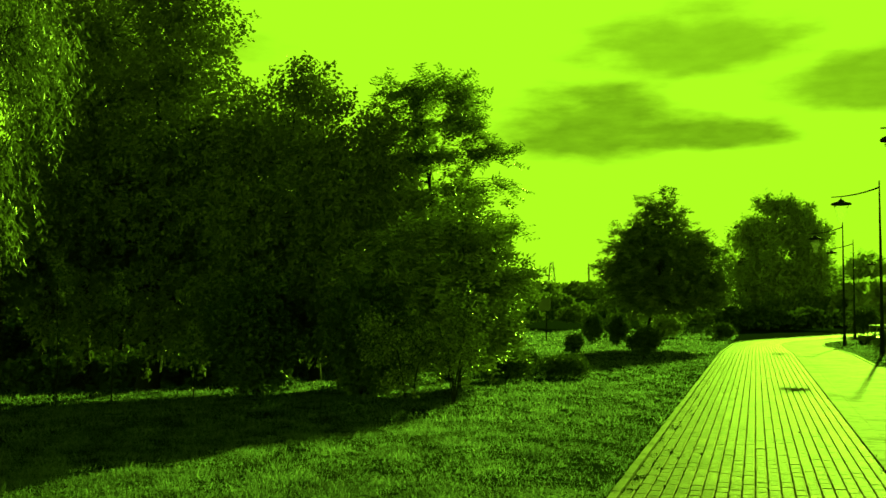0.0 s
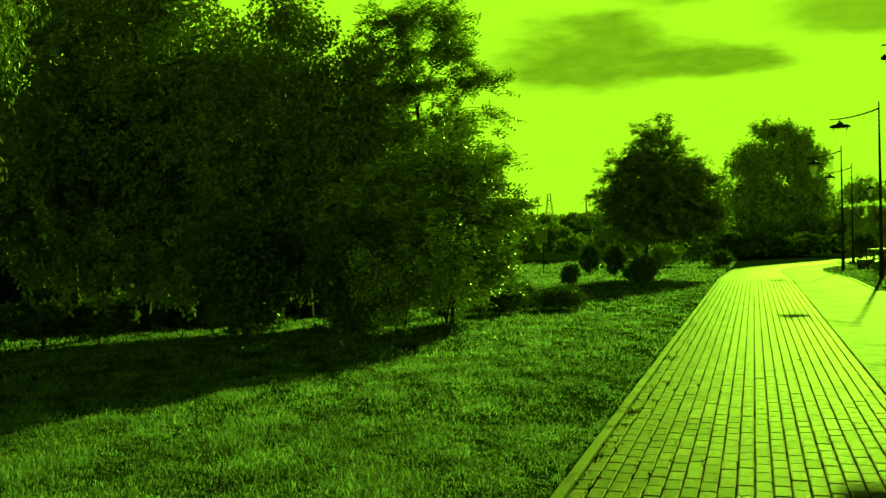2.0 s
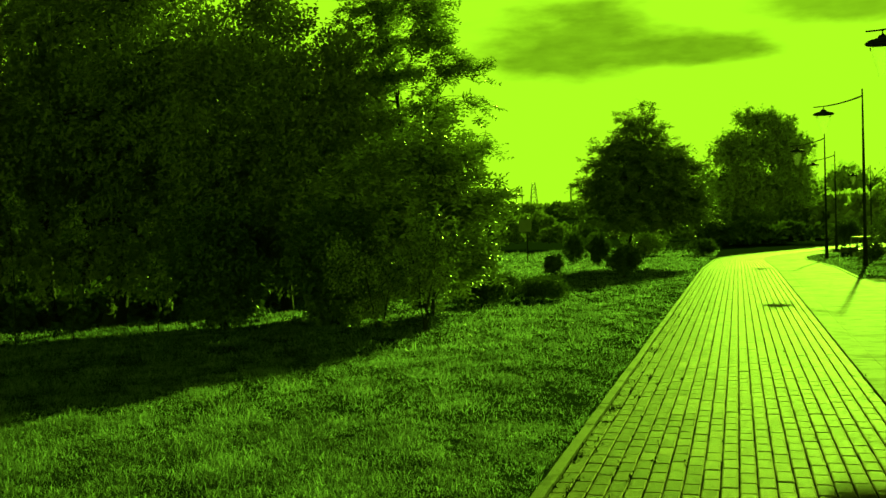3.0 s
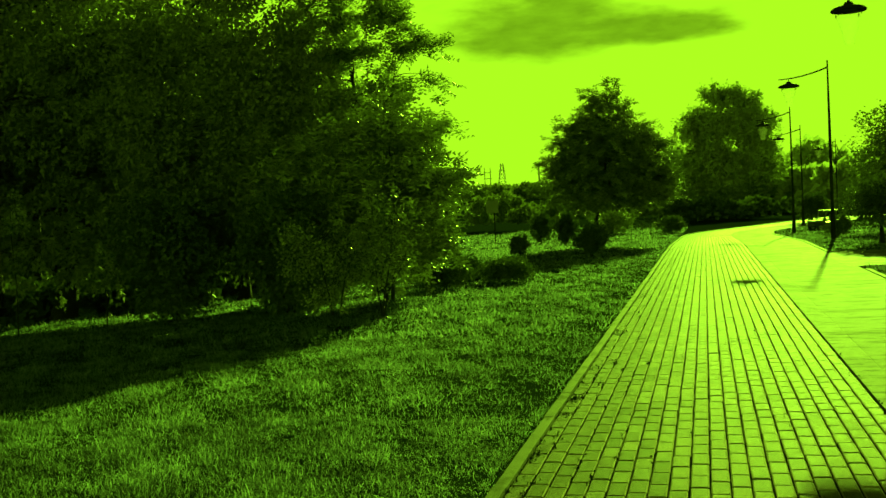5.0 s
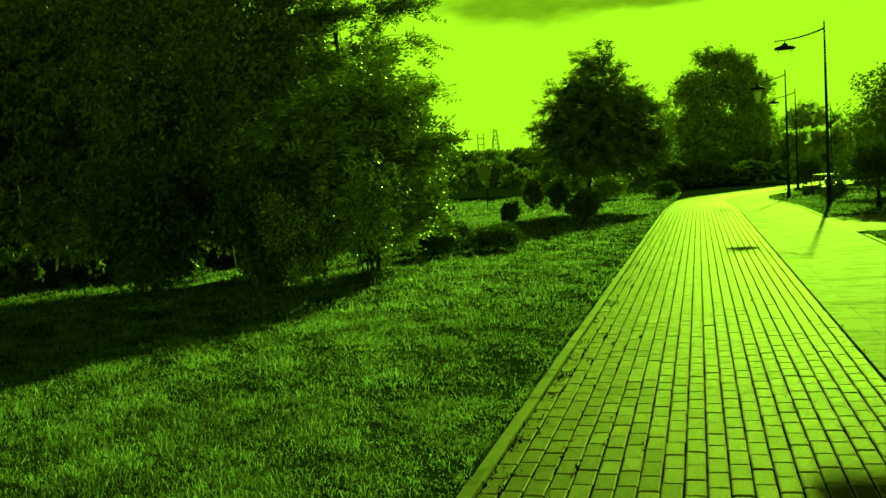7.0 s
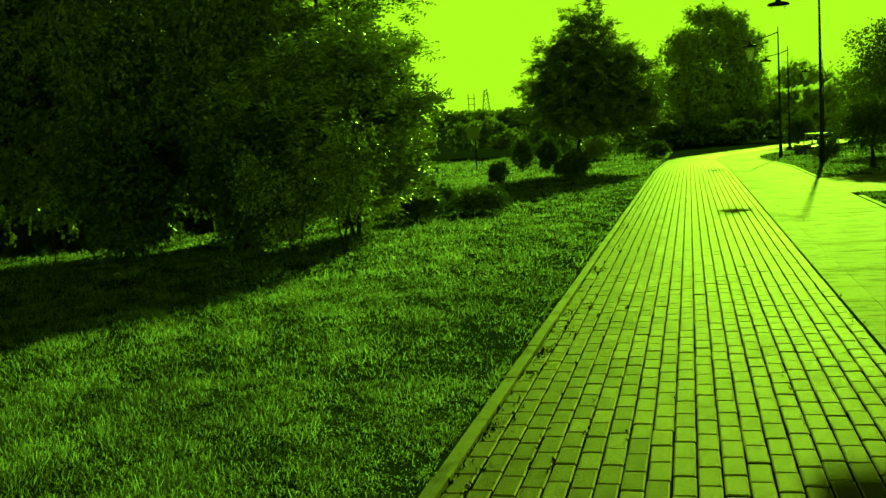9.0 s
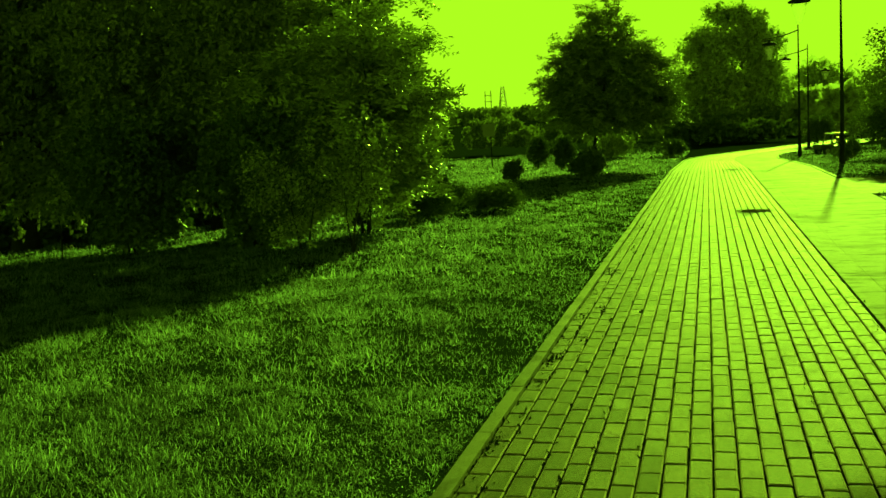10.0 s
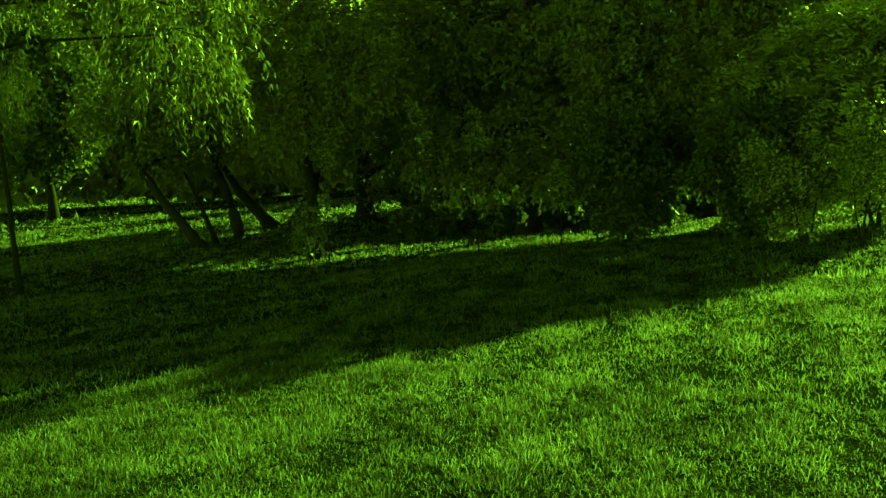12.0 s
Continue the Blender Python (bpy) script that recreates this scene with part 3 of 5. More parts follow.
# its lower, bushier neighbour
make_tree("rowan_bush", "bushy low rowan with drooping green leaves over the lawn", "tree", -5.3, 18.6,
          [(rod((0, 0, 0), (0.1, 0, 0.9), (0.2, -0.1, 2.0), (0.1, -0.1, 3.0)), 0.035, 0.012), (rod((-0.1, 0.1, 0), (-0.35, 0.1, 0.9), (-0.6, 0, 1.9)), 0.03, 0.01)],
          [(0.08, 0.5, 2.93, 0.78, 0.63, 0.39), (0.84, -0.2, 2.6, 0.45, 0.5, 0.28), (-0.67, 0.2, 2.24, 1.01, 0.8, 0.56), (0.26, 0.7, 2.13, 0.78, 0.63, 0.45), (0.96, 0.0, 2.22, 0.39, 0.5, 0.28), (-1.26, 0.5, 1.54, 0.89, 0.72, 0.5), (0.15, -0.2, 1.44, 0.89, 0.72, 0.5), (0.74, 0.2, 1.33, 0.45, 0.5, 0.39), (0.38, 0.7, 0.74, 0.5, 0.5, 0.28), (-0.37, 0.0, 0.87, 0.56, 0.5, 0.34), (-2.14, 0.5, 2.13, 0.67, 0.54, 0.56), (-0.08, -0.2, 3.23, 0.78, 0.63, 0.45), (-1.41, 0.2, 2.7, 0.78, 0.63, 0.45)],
          620, 10, (0.125, 0.036), M_ROWAN_LIT, 22, "rowan", 0.42, 0.4, -0.25, 0.1)
make_tree("young_tree", "slender young tree stem with sparse leaves on the lawn", "sapling", -4.55, 15.6,
          [(rod((0, 0, 0), (0.05, 0, 0.4), (0.16, 0.05, 0.9), (0.2, 0.1, 1.5)), 0.022, 0.006), (rod((0, 0.02, 0), (-0.06, 0, 0.45), (-0.1, 0.05, 1.0)), 0.016, 0.005), (rod((0.01, 0.02, 0), (0.12, 0, 0.4), (0.34, 0.05, 0.8)), 0.014, 0.005)],
          [(0.15, 0.1, 0.95, 0.34, 0.3, 0.35), (-0.12, 0.05, 0.75, 0.28, 0.28, 0.3), (0.2, 0.1, 1.5, 0.45, 0.4, 0.4), (0.35, 0.05, 0.85, 0.3, 0.3, 0.25)], 220, 9, SMALL, M_SHRUB, 23, "broad", 0.6, 0.4, -0.3, 0.1)
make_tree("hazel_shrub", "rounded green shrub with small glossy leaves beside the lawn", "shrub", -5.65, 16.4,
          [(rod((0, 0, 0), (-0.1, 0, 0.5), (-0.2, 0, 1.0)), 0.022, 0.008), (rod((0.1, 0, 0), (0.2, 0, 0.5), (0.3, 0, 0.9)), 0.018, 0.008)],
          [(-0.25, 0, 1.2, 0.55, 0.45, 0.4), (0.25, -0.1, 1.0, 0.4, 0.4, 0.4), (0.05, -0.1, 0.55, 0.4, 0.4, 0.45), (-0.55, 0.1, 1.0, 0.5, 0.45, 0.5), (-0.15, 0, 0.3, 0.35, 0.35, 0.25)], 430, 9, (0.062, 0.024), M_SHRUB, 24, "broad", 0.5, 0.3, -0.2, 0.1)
for bx, by, seed, bh in ((-10.25, 19.1, 66, 1.0), (-6.9, 17.7, 67, 0.85), (-9.55, 18.3, 68, 0.95)):
    make_tree("thicket_bush", "dense dark bush at the foot of the thicket", "bush", bx, by, [(rod((0, 0, 0), (0.05, 0, 0.5), (0.1, 0, 1.2)), 0.045, 0.02), (rod((-0.1, 0.1, 0), (-0.3, 0.1, 0.5), (-0.4, 0.1, 1.1)), 0.035, 0.015)],
              [(0, 0, 0.5 * bh, 0.6 * bh, 0.6, 0.45 * bh), (0.25, 0, 1.2 * bh, 0.75 * bh, 0.7, 0.6 * bh), (-0.35, 0, 1.5 * bh, 0.75 * bh, 0.7, 0.7 * bh), (0.0, 0.1, 2.1 * bh, 0.9 * bh, 0.8, 0.6 * bh)],
              620, 13, (0.1, 0.04), M_BUSH, seed, "broad", 0.5, 0.8, -0.9, 0.13)

# the dark thicket: broad trees standing close
make_tree("thicket_tree", "dense dark broadleaf tree in deep shade of the thicket", "tree", -9.3, 19.8,
          [(rod((0.5, 1.8, 0), (0.4, 1.5, 1.8), (0.1, 0.6, 3.6), (-0.2, 0, 5.6)), 0.17, 0.04)],
          [(0.1, 0, 6.8, 0.8, 0.8, 0.6), (0.9, 0, 6.15, 0.8, 0.8, 0.5), (-0.4, 0, 6.2, 1.1, 0.9, 0.7), (0.6, 0, 5.3, 1.2, 1.0, 0.8), (-1.2, 0, 5.2, 1.4, 1.2, 1.0), (1.0, -0.2, 4.2, 1.2, 1.1, 0.9), (-0.8, -0.4, 3.9, 1.7, 1.3, 1.1), (1.2, -0.2, 2.9, 1.6, 1.2, 1.0), (-0.7, -0.2, 2.7, 1.7, 1.3, 1.0), (1.2, -0.2, 2.2, 1.3, 1.1, 0.6), (-0.9, 0, 2.3, 1.4, 1.1, 0.7), (1.9, 0.3, 4.3, 0.9, 0.9, 0.9), (1.7, 0.3, 5.4, 0.7, 0.8, 0.7), (-0.7, 1.4, 6.1, 0.9, 0.8, 0.6)],
          3000, 16, BROAD, M_LEAF, 25, "broad", 0.55, 0.7, -0.5, 0.15)
make_tree("thicket_tree", "very tall dark broadleaf tree rising over the thicket", "tree", -13.9, 21.2,
          [(rod((0, 0, 0), (0.1, 0, 2.5), (0.2, 0, 5.0), (0.1, 0.1, 8.2)), 0.24, 0.05)],
          [(0.2, 0, 10.6, 1.2, 1.2, 1.1), (0.6, 0, 9.3, 1.7, 1.5, 1.2), (-1.4, 0, 9.0, 1.7, 1.5, 1.3), (1.0, -0.3, 7.6, 1.7, 1.6, 1.2), (-1.2, -0.5, 7.0, 2.0, 1.7, 1.3), (1.1, -0.4, 5.8, 2.0, 1.6, 1.2), (-1.3, -0.4, 5.0, 2.1, 1.7, 1.2), (0.9, -0.3, 4.0, 2.2, 1.6, 1.2), (-1.2, 0, 3.8, 2.0, 1.6, 0.9), (1.2, 0.1, 3.1, 1.9, 1.5, 0.8), (0.0, -1.0, 1.75, 1.9, 0.6, 1.15), (1.7, -1.0, 1.7, 1.4, 0.6, 1.1), (-1.6, -1.0, 1.9, 1.4, 0.6, 1.1), (2.5, 0.0, 6.45, 1.1, 1.1, 0.8), (2.4, 0.2, 5.8, 1.3, 1.1, 0.9)],
          3800, 16, (0.122, 0.046), M_LEAF, 26, "broad", 0.55, 0.8, -0.5, 0.17)
make_tree("thicket_tree", "tall dark broadleaf tree at the back of the thicket", "tree", -16.8, 22.6,
          [(rod((0, 0, 0), (-0.1, 0, 2.5), (0.2, 0, 5.0), (0.1, 0.1, 7.6)), 0.22, 0.05)],
          [(-2.4, 0, 9.4, 1.6, 1.4, 1.3), (-2.7, 0, 10.8, 1.5, 1.3, 1.1), (0.2, 0, 9.6, 1.5, 1.3, 1.1), (-1.2, 0, 8.3, 2.0, 1.6, 1.3), (1.2, 0, 8.0, 1.9, 1.6, 1.3), (0.0, -0.4, 6.6, 2.3, 1.8, 1.3), (-1.6, -0.3, 5.4, 2.1, 1.7, 1.3), (1.5, -0.3, 5.2, 2.1, 1.7, 1.2), (0.2, -0.2, 4.2, 2.5, 1.7, 1.1), (-1.6, 0, 4.0, 1.9, 1.5, 0.9), (1.8, 0, 3.6, 2.0, 1.5, 0.9), (0.4, -0.4, 3.3, 2.0, 0.8, 0.6), (-1.6, -0.4, 3.4, 1.6, 0.8, 0.6)],
          2100, 16, (0.14, 0.054), M_LEAF, 27, "broad", 0.55, 0.8, -0.55, 0.19)
make_tree("thicket_tree", "dark broadleaf tree standing behind the rowan", "tree", -11.8, 25.4,
          [(rod((0, 0, 0), (0.1, 0, 1.8), (0, 0.1, 3.6), (-0.2, 0, 5.0)), 0.16, 0.04)],
          [(0, 0, 5.2, 1.2, 1.2, 0.8), (1.0, 0, 3.8, 1.3, 1.3, 0.9), (-1.2, 0, 4.4, 1.7, 1.4, 1.1), (0, 0, 3.5, 2.1, 1.6, 0.9), (1.6, 0.2, 3.1, 1.4, 1.2, 0.7), (-1.6, 0.2, 3.1, 1.7, 1.3, 0.7)],
          1500, 14, (0.14, 0.05), M_LEAF, 28, "broad", 0.55, 1.0, -0.8, 0.24)
make_tree("thicket_bush", "dense dark bush filling the foot of the thicket", "bush", -8.5, 20.8,
          [(rod((0, 0, 0), (0.1, 0, 0.6), (0.2, 0, 1.4)), 0.05, 0.02), (rod((-0.2, 0, 0), (-0.5, 0, 0.6), (-0.8, 0, 1.3)), 0.04, 0.02)],
          [(0.2, 0, 1.4, 1.1, 1.0, 0.9), (-0.9, 0.2, 1.6, 1.1, 1.0, 0.9), (0.6, -0.1, 0.7, 0.9, 0.8, 0.6), (0.1, 0, 2.3, 1.2, 1.0, 0.8), (1.3, 0.2, 1.3, 0.9, 0.9, 0.9)],
          1400, 16, BROAD, M_LEAF, 29, "broad", 0.55, 0.8, -0.9, 0.18)
for k, (hx, hy, hh) in enumerate(((-33.0, 41.5, 1.5), (-30.4, 40.6, 1.4), (-27.8, 39.6, 1.1), (-25.4, 38.6, 5.0), (-23.0, 37.6, 5.2), (-20.6, 36.5, 5.0), (-18.2, 35.0, 2.3), (-15.8, 33.4, 2.5), (-13.4, 31.8, 2.3), (-11.0, 30.2, 2.4), (-8.8, 29.4, 1.8))):
    make_tree("hedge_bush", "dark overgrown hedge bush behind the thicket trunks", "bush", hx, hy, [(rod((0, 0, 0), (0.05, 0, 0.6), (0.1, 0, 1.4)), 0.06, 0.02)],
              [(0, 0, hh * 0.6, 1.7, 1.2, hh * 0.38), (0.4, 0, hh * 0.3, 1.6, 1.1, hh * 0.3), (-0.5, 0.2, hh * 0.4, 1.5, 1.1, hh * 0.36)],
              260, 10, (0.3, 0.14), M_BUSH, 120 + k, "broad", 0.5, 0.9, -0.9, 0.2, 0.01, False, "hedge behind the thicket")

for k, (hx, hy, hh) in enumerate(((-24.6, 30.2, 1.9), (-23.2, 30.0, 3.2), (-21.7, 29.6, 3.4), (-20.2, 29.6, 3.2), (-18.7, 29.8, 2.2), (-17.3, 30.2, 2.1), (-15.9, 29.8, 2.2), (-14.5, 29.0, 2.0), (-13.0, 29.4, 2.0), (-11.6, 29.2, 1.9), (-10.2, 28.8, 1.7), (-18.4, 23.1, 0.75), (-16.9, 23.0, 0.75), (-15.4, 23.1, 0.7), (-13.9, 23.0, 0.7), (-12.4, 23.1, 0.65), (-17.4, 25.4, 0.9), (-15.9, 25.0, 0.9), (-14.4, 25.2, 1.0), (-12.9, 24.8, 0.9))):
    make_tree("underwood_bush", "low dark underwood bush beneath the thicket trees", "bush", hx, hy, [(rod((0, 0, 0), (0.03, 0, 0.3), (0.06, 0, 0.6)), 0.04, 0.015)],
              [(0, 0, hh * 0.4, 1.3, 0.8, hh * 0.4), (0.4, 0.1, hh * 0.68, 0.9, 0.6, hh * 0.3), (-0.5, 0.1, hh * 0.5, 1.0, 0.7, hh * 0.42)],
              230, 10, (0.24, 0.11), M_BUSH, 140 + k, "broad", 0.5, 0.9, -0.9, 0.16, 0.01, False, "underwood of the thicket")

# a back row whose crowns hang high over the underwood
for k, (hx, hy, w, low) in enumerate(((-22.4, 30.6, 2.6, 3.2), (-19.4, 28.6, 2.0, 3.0), (-15.8, 28.0, 2.0, 4.8), (-13.2, 28.2, 1.6, 4.8))):
    make_tree("thicket_tree", "dark broadleaf tree with a high crown behind the thicket", "tree", hx, hy,
              [(rod((0, 0, 0), (0.1, 0, 1.8), (0, 0.1, 3.6), (-0.1, 0, 5.6)), 0.13, 0.04)],
              [(0, 0, 6.6, w * 0.7, 1.1, 0.8), (-0.5 * w, 0, 5.6, w * 0.7, 1.1, 0.9), (0.5 * w, 0, 5.4, w * 0.7, 1.1, 0.9), (-0.4 * w, 0, 4.7, w * 0.8, 1.1, 0.6), (0.4 * w, 0, 4.6, w * 0.8, 1.1, 0.6), (-0.5 * w, 0, low + 0.2, w * 0.8, 1.0, 0.7), (0.5 * w, 0, low, w * 0.8, 1.0, 0.7)],
              1150, 14, (0.17, 0.07), M_LEAF, 180 + k, "broad", 0.5, 0.9, -0.9, 0.2, 0.01)

# leafy shoots added as light flecks in front of the shade, painted pale
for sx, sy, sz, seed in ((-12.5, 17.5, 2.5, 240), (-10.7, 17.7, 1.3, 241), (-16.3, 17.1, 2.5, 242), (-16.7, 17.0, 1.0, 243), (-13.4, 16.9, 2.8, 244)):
    make_tree("young_shoot", "slender leafy shoot added as a painted light fleck before the dark thicket", "sapling", sx, sy, [(rod((0, 0, 0), (0.03, 0, sz * 0.4), (-0.03, 0.02, sz * 0.75), (0, 0, sz + 0.1)), 0.014, 0.005)],
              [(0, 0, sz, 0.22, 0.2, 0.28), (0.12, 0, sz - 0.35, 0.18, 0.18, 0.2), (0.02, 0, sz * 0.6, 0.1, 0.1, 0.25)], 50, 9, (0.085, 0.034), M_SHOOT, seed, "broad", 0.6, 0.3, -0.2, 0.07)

# heavy inner crowns, added out of sight to close the thicket against the low sun
for k, (hx, hy, w, h) in enumerate(((-17.4, 25.0, 1.6, 8.4), (-14.8, 24.6, 1.6, 8.8), (-12.4, 24.2, 1.4, 7.2), (-10.4, 23.2, 1.2, 6.0), (-20.4, 25.6, 1.7, 8.4))):
    make_tree("thicket_tree", "added dark broadleaf tree hidden inside the thicket to block sun", "tree", hx, hy, [(rod((0, 0, 0), (0.1, 0, h * 0.3), (0, 0.1, h * 0.6), (-0.1, 0, h * 0.8)), 0.14, 0.04)],
              [(0, 0, h * 0.86, w * 0.8, 1.0, h * 0.12), (-0.5 * w, 0, h * 0.7, w, 1.1, h * 0.14), (0.5 * w, 0, h * 0.66, w, 1.1, h * 0.14), (0, 0, h * 0.5, w * 1.2, 1.1, h * 0.12), (-0.3 * w, 0, h * 0.42, w * 1.1, 1.0, h * 0.07)],
              520, 12, (0.2, 0.09), M_LEAF, 220 + k, "broad", 0.5, 0.9, -0.9, 0.2, 0.01)

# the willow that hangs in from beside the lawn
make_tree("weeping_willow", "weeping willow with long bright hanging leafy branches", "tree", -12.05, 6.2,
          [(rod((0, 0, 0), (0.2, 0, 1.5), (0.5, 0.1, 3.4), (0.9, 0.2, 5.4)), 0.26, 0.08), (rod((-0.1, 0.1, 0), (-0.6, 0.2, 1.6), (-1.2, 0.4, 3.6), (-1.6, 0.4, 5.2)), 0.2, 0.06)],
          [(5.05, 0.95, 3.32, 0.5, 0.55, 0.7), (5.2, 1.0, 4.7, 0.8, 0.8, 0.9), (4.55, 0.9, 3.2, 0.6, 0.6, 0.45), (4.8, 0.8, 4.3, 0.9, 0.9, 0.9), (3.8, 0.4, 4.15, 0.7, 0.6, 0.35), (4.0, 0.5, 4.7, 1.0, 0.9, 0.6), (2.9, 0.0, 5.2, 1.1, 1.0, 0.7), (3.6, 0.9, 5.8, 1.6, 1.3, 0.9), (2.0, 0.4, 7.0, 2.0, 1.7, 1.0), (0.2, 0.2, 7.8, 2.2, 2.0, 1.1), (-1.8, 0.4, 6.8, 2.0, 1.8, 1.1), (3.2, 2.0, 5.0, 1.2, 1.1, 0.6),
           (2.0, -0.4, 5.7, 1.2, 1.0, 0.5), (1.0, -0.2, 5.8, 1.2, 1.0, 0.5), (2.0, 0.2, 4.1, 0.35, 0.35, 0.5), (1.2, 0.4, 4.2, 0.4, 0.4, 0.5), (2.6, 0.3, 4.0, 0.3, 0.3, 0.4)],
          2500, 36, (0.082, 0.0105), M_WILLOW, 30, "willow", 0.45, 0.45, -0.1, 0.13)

# leaning stems farther down the lawn
make_tree("leaning_willow", "old multi-stemmed willow with dark leaning trunks", "tree", -24.5, 22.0,
          [(rod((-0.3, -1.9, 0), (-1.4, -2.2, 1.2), (-2.4, -2.4, 2.4), (-3.0, -2.4, 4.0)), 0.17, 0.08), (rod((-0.4, -1.3, 0), (-0.9, -1.4, 1.2), (-1.3, -1.6, 2.2)), 0.09, 0.04),
           (rod((-0.9, 0.0, 0), (-1.4, 0.0, 1.3), (-1.8, -0.1, 2.6), (-2.0, -0.2, 4.5)), 0.22, 0.09), (rod((-2.8, 3.0, 0), (-4.0, 2.6, 1.3), (-4.8, 2.4, 2.6)), 0.24, 0.09),
           (rod((-1.6, 2.4, 0), (-0.8, 2.8, 0.9), (-0.4, 3.0, 2.4), (0, 3.0, 4.4)), 0.26, 0.09), (rod((1.2, 0.9, 0), (1.2, 1.0, 1.4), (1.4, 1.2, 3.6)), 0.2, 0.09)],
          [(-3.4, -1.6, 4.2, 2.2, 2.0, 1.4), (-1.8, 0.2, 4.8, 2.6, 2.2, 1.6), (1.0, 1.8, 4.6, 2.6, 2.2, 1.6), (-2.6, -1.2, 2.7, 1.8, 1.5, 0.7), (0.2, 1.2, 2.7, 2.0, 1.6, 0.8), (-1.0, 0, 6.8, 3.2, 2.6, 1.6), (-4.4, 2.2, 3.6, 2.2, 1.8, 1.2)],
          1500, 20, (0.18, 0.06), M_LEAF, 31, "broad", 0.55, 1.0, -0.8, 0.3)
make_tree("thicket_tree", "shaded tree with a straight trunk and low leafy shoots", "tree", -17.3, 17.6,
          [(rod((0, 0, 0), (0.05, 0, 1.4), (0.1, 0, 3.2), (0.1, 0, 5.0)), 0.17, 0.05)],
          [(0.1, 0, 5.4, 1.9, 1.6, 1.2), (-1.0, 0, 4.2, 1.8, 1.5, 0.9), (1.2, 0.1, 4.0, 1.9, 1.5, 0.9), (0.1, 0, 2.9, 1.8, 1.4, 0.7), (0.0, -0.2, 0.9, 0.35, 0.3, 0.7)],
          1400, 15, BROAD, M_LEAF, 32, "broad", 0.55, 0.9, -0.7, 0.22)
make_tree("thicket_tree", "straight dark tree trunk under a heavy crown", "tree", -25.6, 27.6,
          [(rod((0, 0, 0), (0.05, 0, 1.6), (0.1, 0, 3.6), (0.1, 0, 6.0)), 0.36, 0.1)],
          [(0.1, 0, 6.2, 2.8, 2.2, 1.6), (-1.4, 0, 4.6, 2.6, 2.0, 1.2), (1.6, 0.1, 4.4, 2.8, 2.0, 1.2), (0.4, 0, 2.8, 2.6, 1.8, 0.8), (1.0, 0.2, 2.0, 0.9, 0.9, 0.8), (0.9, -0.4, 1.2, 0.6, 0.6, 0.7)],
          1300, 14, (0.16, 0.05), M_LEAF, 33, "broad", 0.55, 1.0, -0.8, 0.3)
make_tree("lawn_sapling", "thin young trunk standing alone on the lawn", "sapling", -20.6, 12.3,
          [(rod((0, 0, 0), (0.0, 0, 1.0), (-0.03, 0, 2.4), (0, 0, 4.2)), 0.08, 0.03)],
          [(0, 0, 4.4, 0.9, 0.9, 0.8), (0, 0, 3.6, 0.6, 0.6, 0.4)], 250, 12, (0.12, 0.01), M_WILLOW, 34, "willow", 0.5, 0.8, -0.4, 0.1)

make_tree("thicket_tree", "broad dark tree beyond the lower lawn", "tree", -51.0, 30.0,
          [(rod((0, 0, 0), (0.1, 0, 2.0), (0.1, 0, 4.5), (0, 0.1, 8.0)), 0.3, 0.08)],
          [(0, 0, 9.2, 2.6, 2.2, 1.5), (-2.0, 0.4, 7.4, 2.8, 2.2, 1.6), (2.2, -0.4, 7.2, 2.8, 2.2, 1.6), (0, 0, 5.6, 3.4, 2.4, 1.5), (-3.0, 0.6, 4.8, 2.6, 2.0, 1.4), (3.0, -0.6, 4.6, 2.6, 2.0, 1.4), (0.2, 0, 3.6, 3.2, 2.2, 1.0)],
          1900, 12, (0.34, 0.15), M_BUSH, 35, "broad", 0.5, 1.2, -0.8, 0.4, 0.02)

# added tree, hidden by the leaning willow, that shades the lawn strip
make_tree("thicket_tree", "added shade-casting tree with a hanging crown behind the leaning trunks", "tree", -29.0, 33.5,
          [(rod((0, 0, 0), (0.1, 0, 2.0), (0.1, 0, 4.0), (0, 0.1, 6.0)), 0.2, 0.06)],
          [(0, 0, 6.4, 2.0, 1.6, 1.2), (-1.3, 0, 5.0, 2.0, 1.6, 1.1), (1.5, 0, 4.8, 2.0, 1.6, 1.1), (-1.4, 0, 3.4, 1.9, 1.5, 0.9), (1.4, 0, 3.3, 2.0, 1.5, 0.9)],
          1300, 12, (0.2, 0.085), M_LEAF, 36, "broad", 0.5, 1.0, -0.9, 0.26, 0.01)

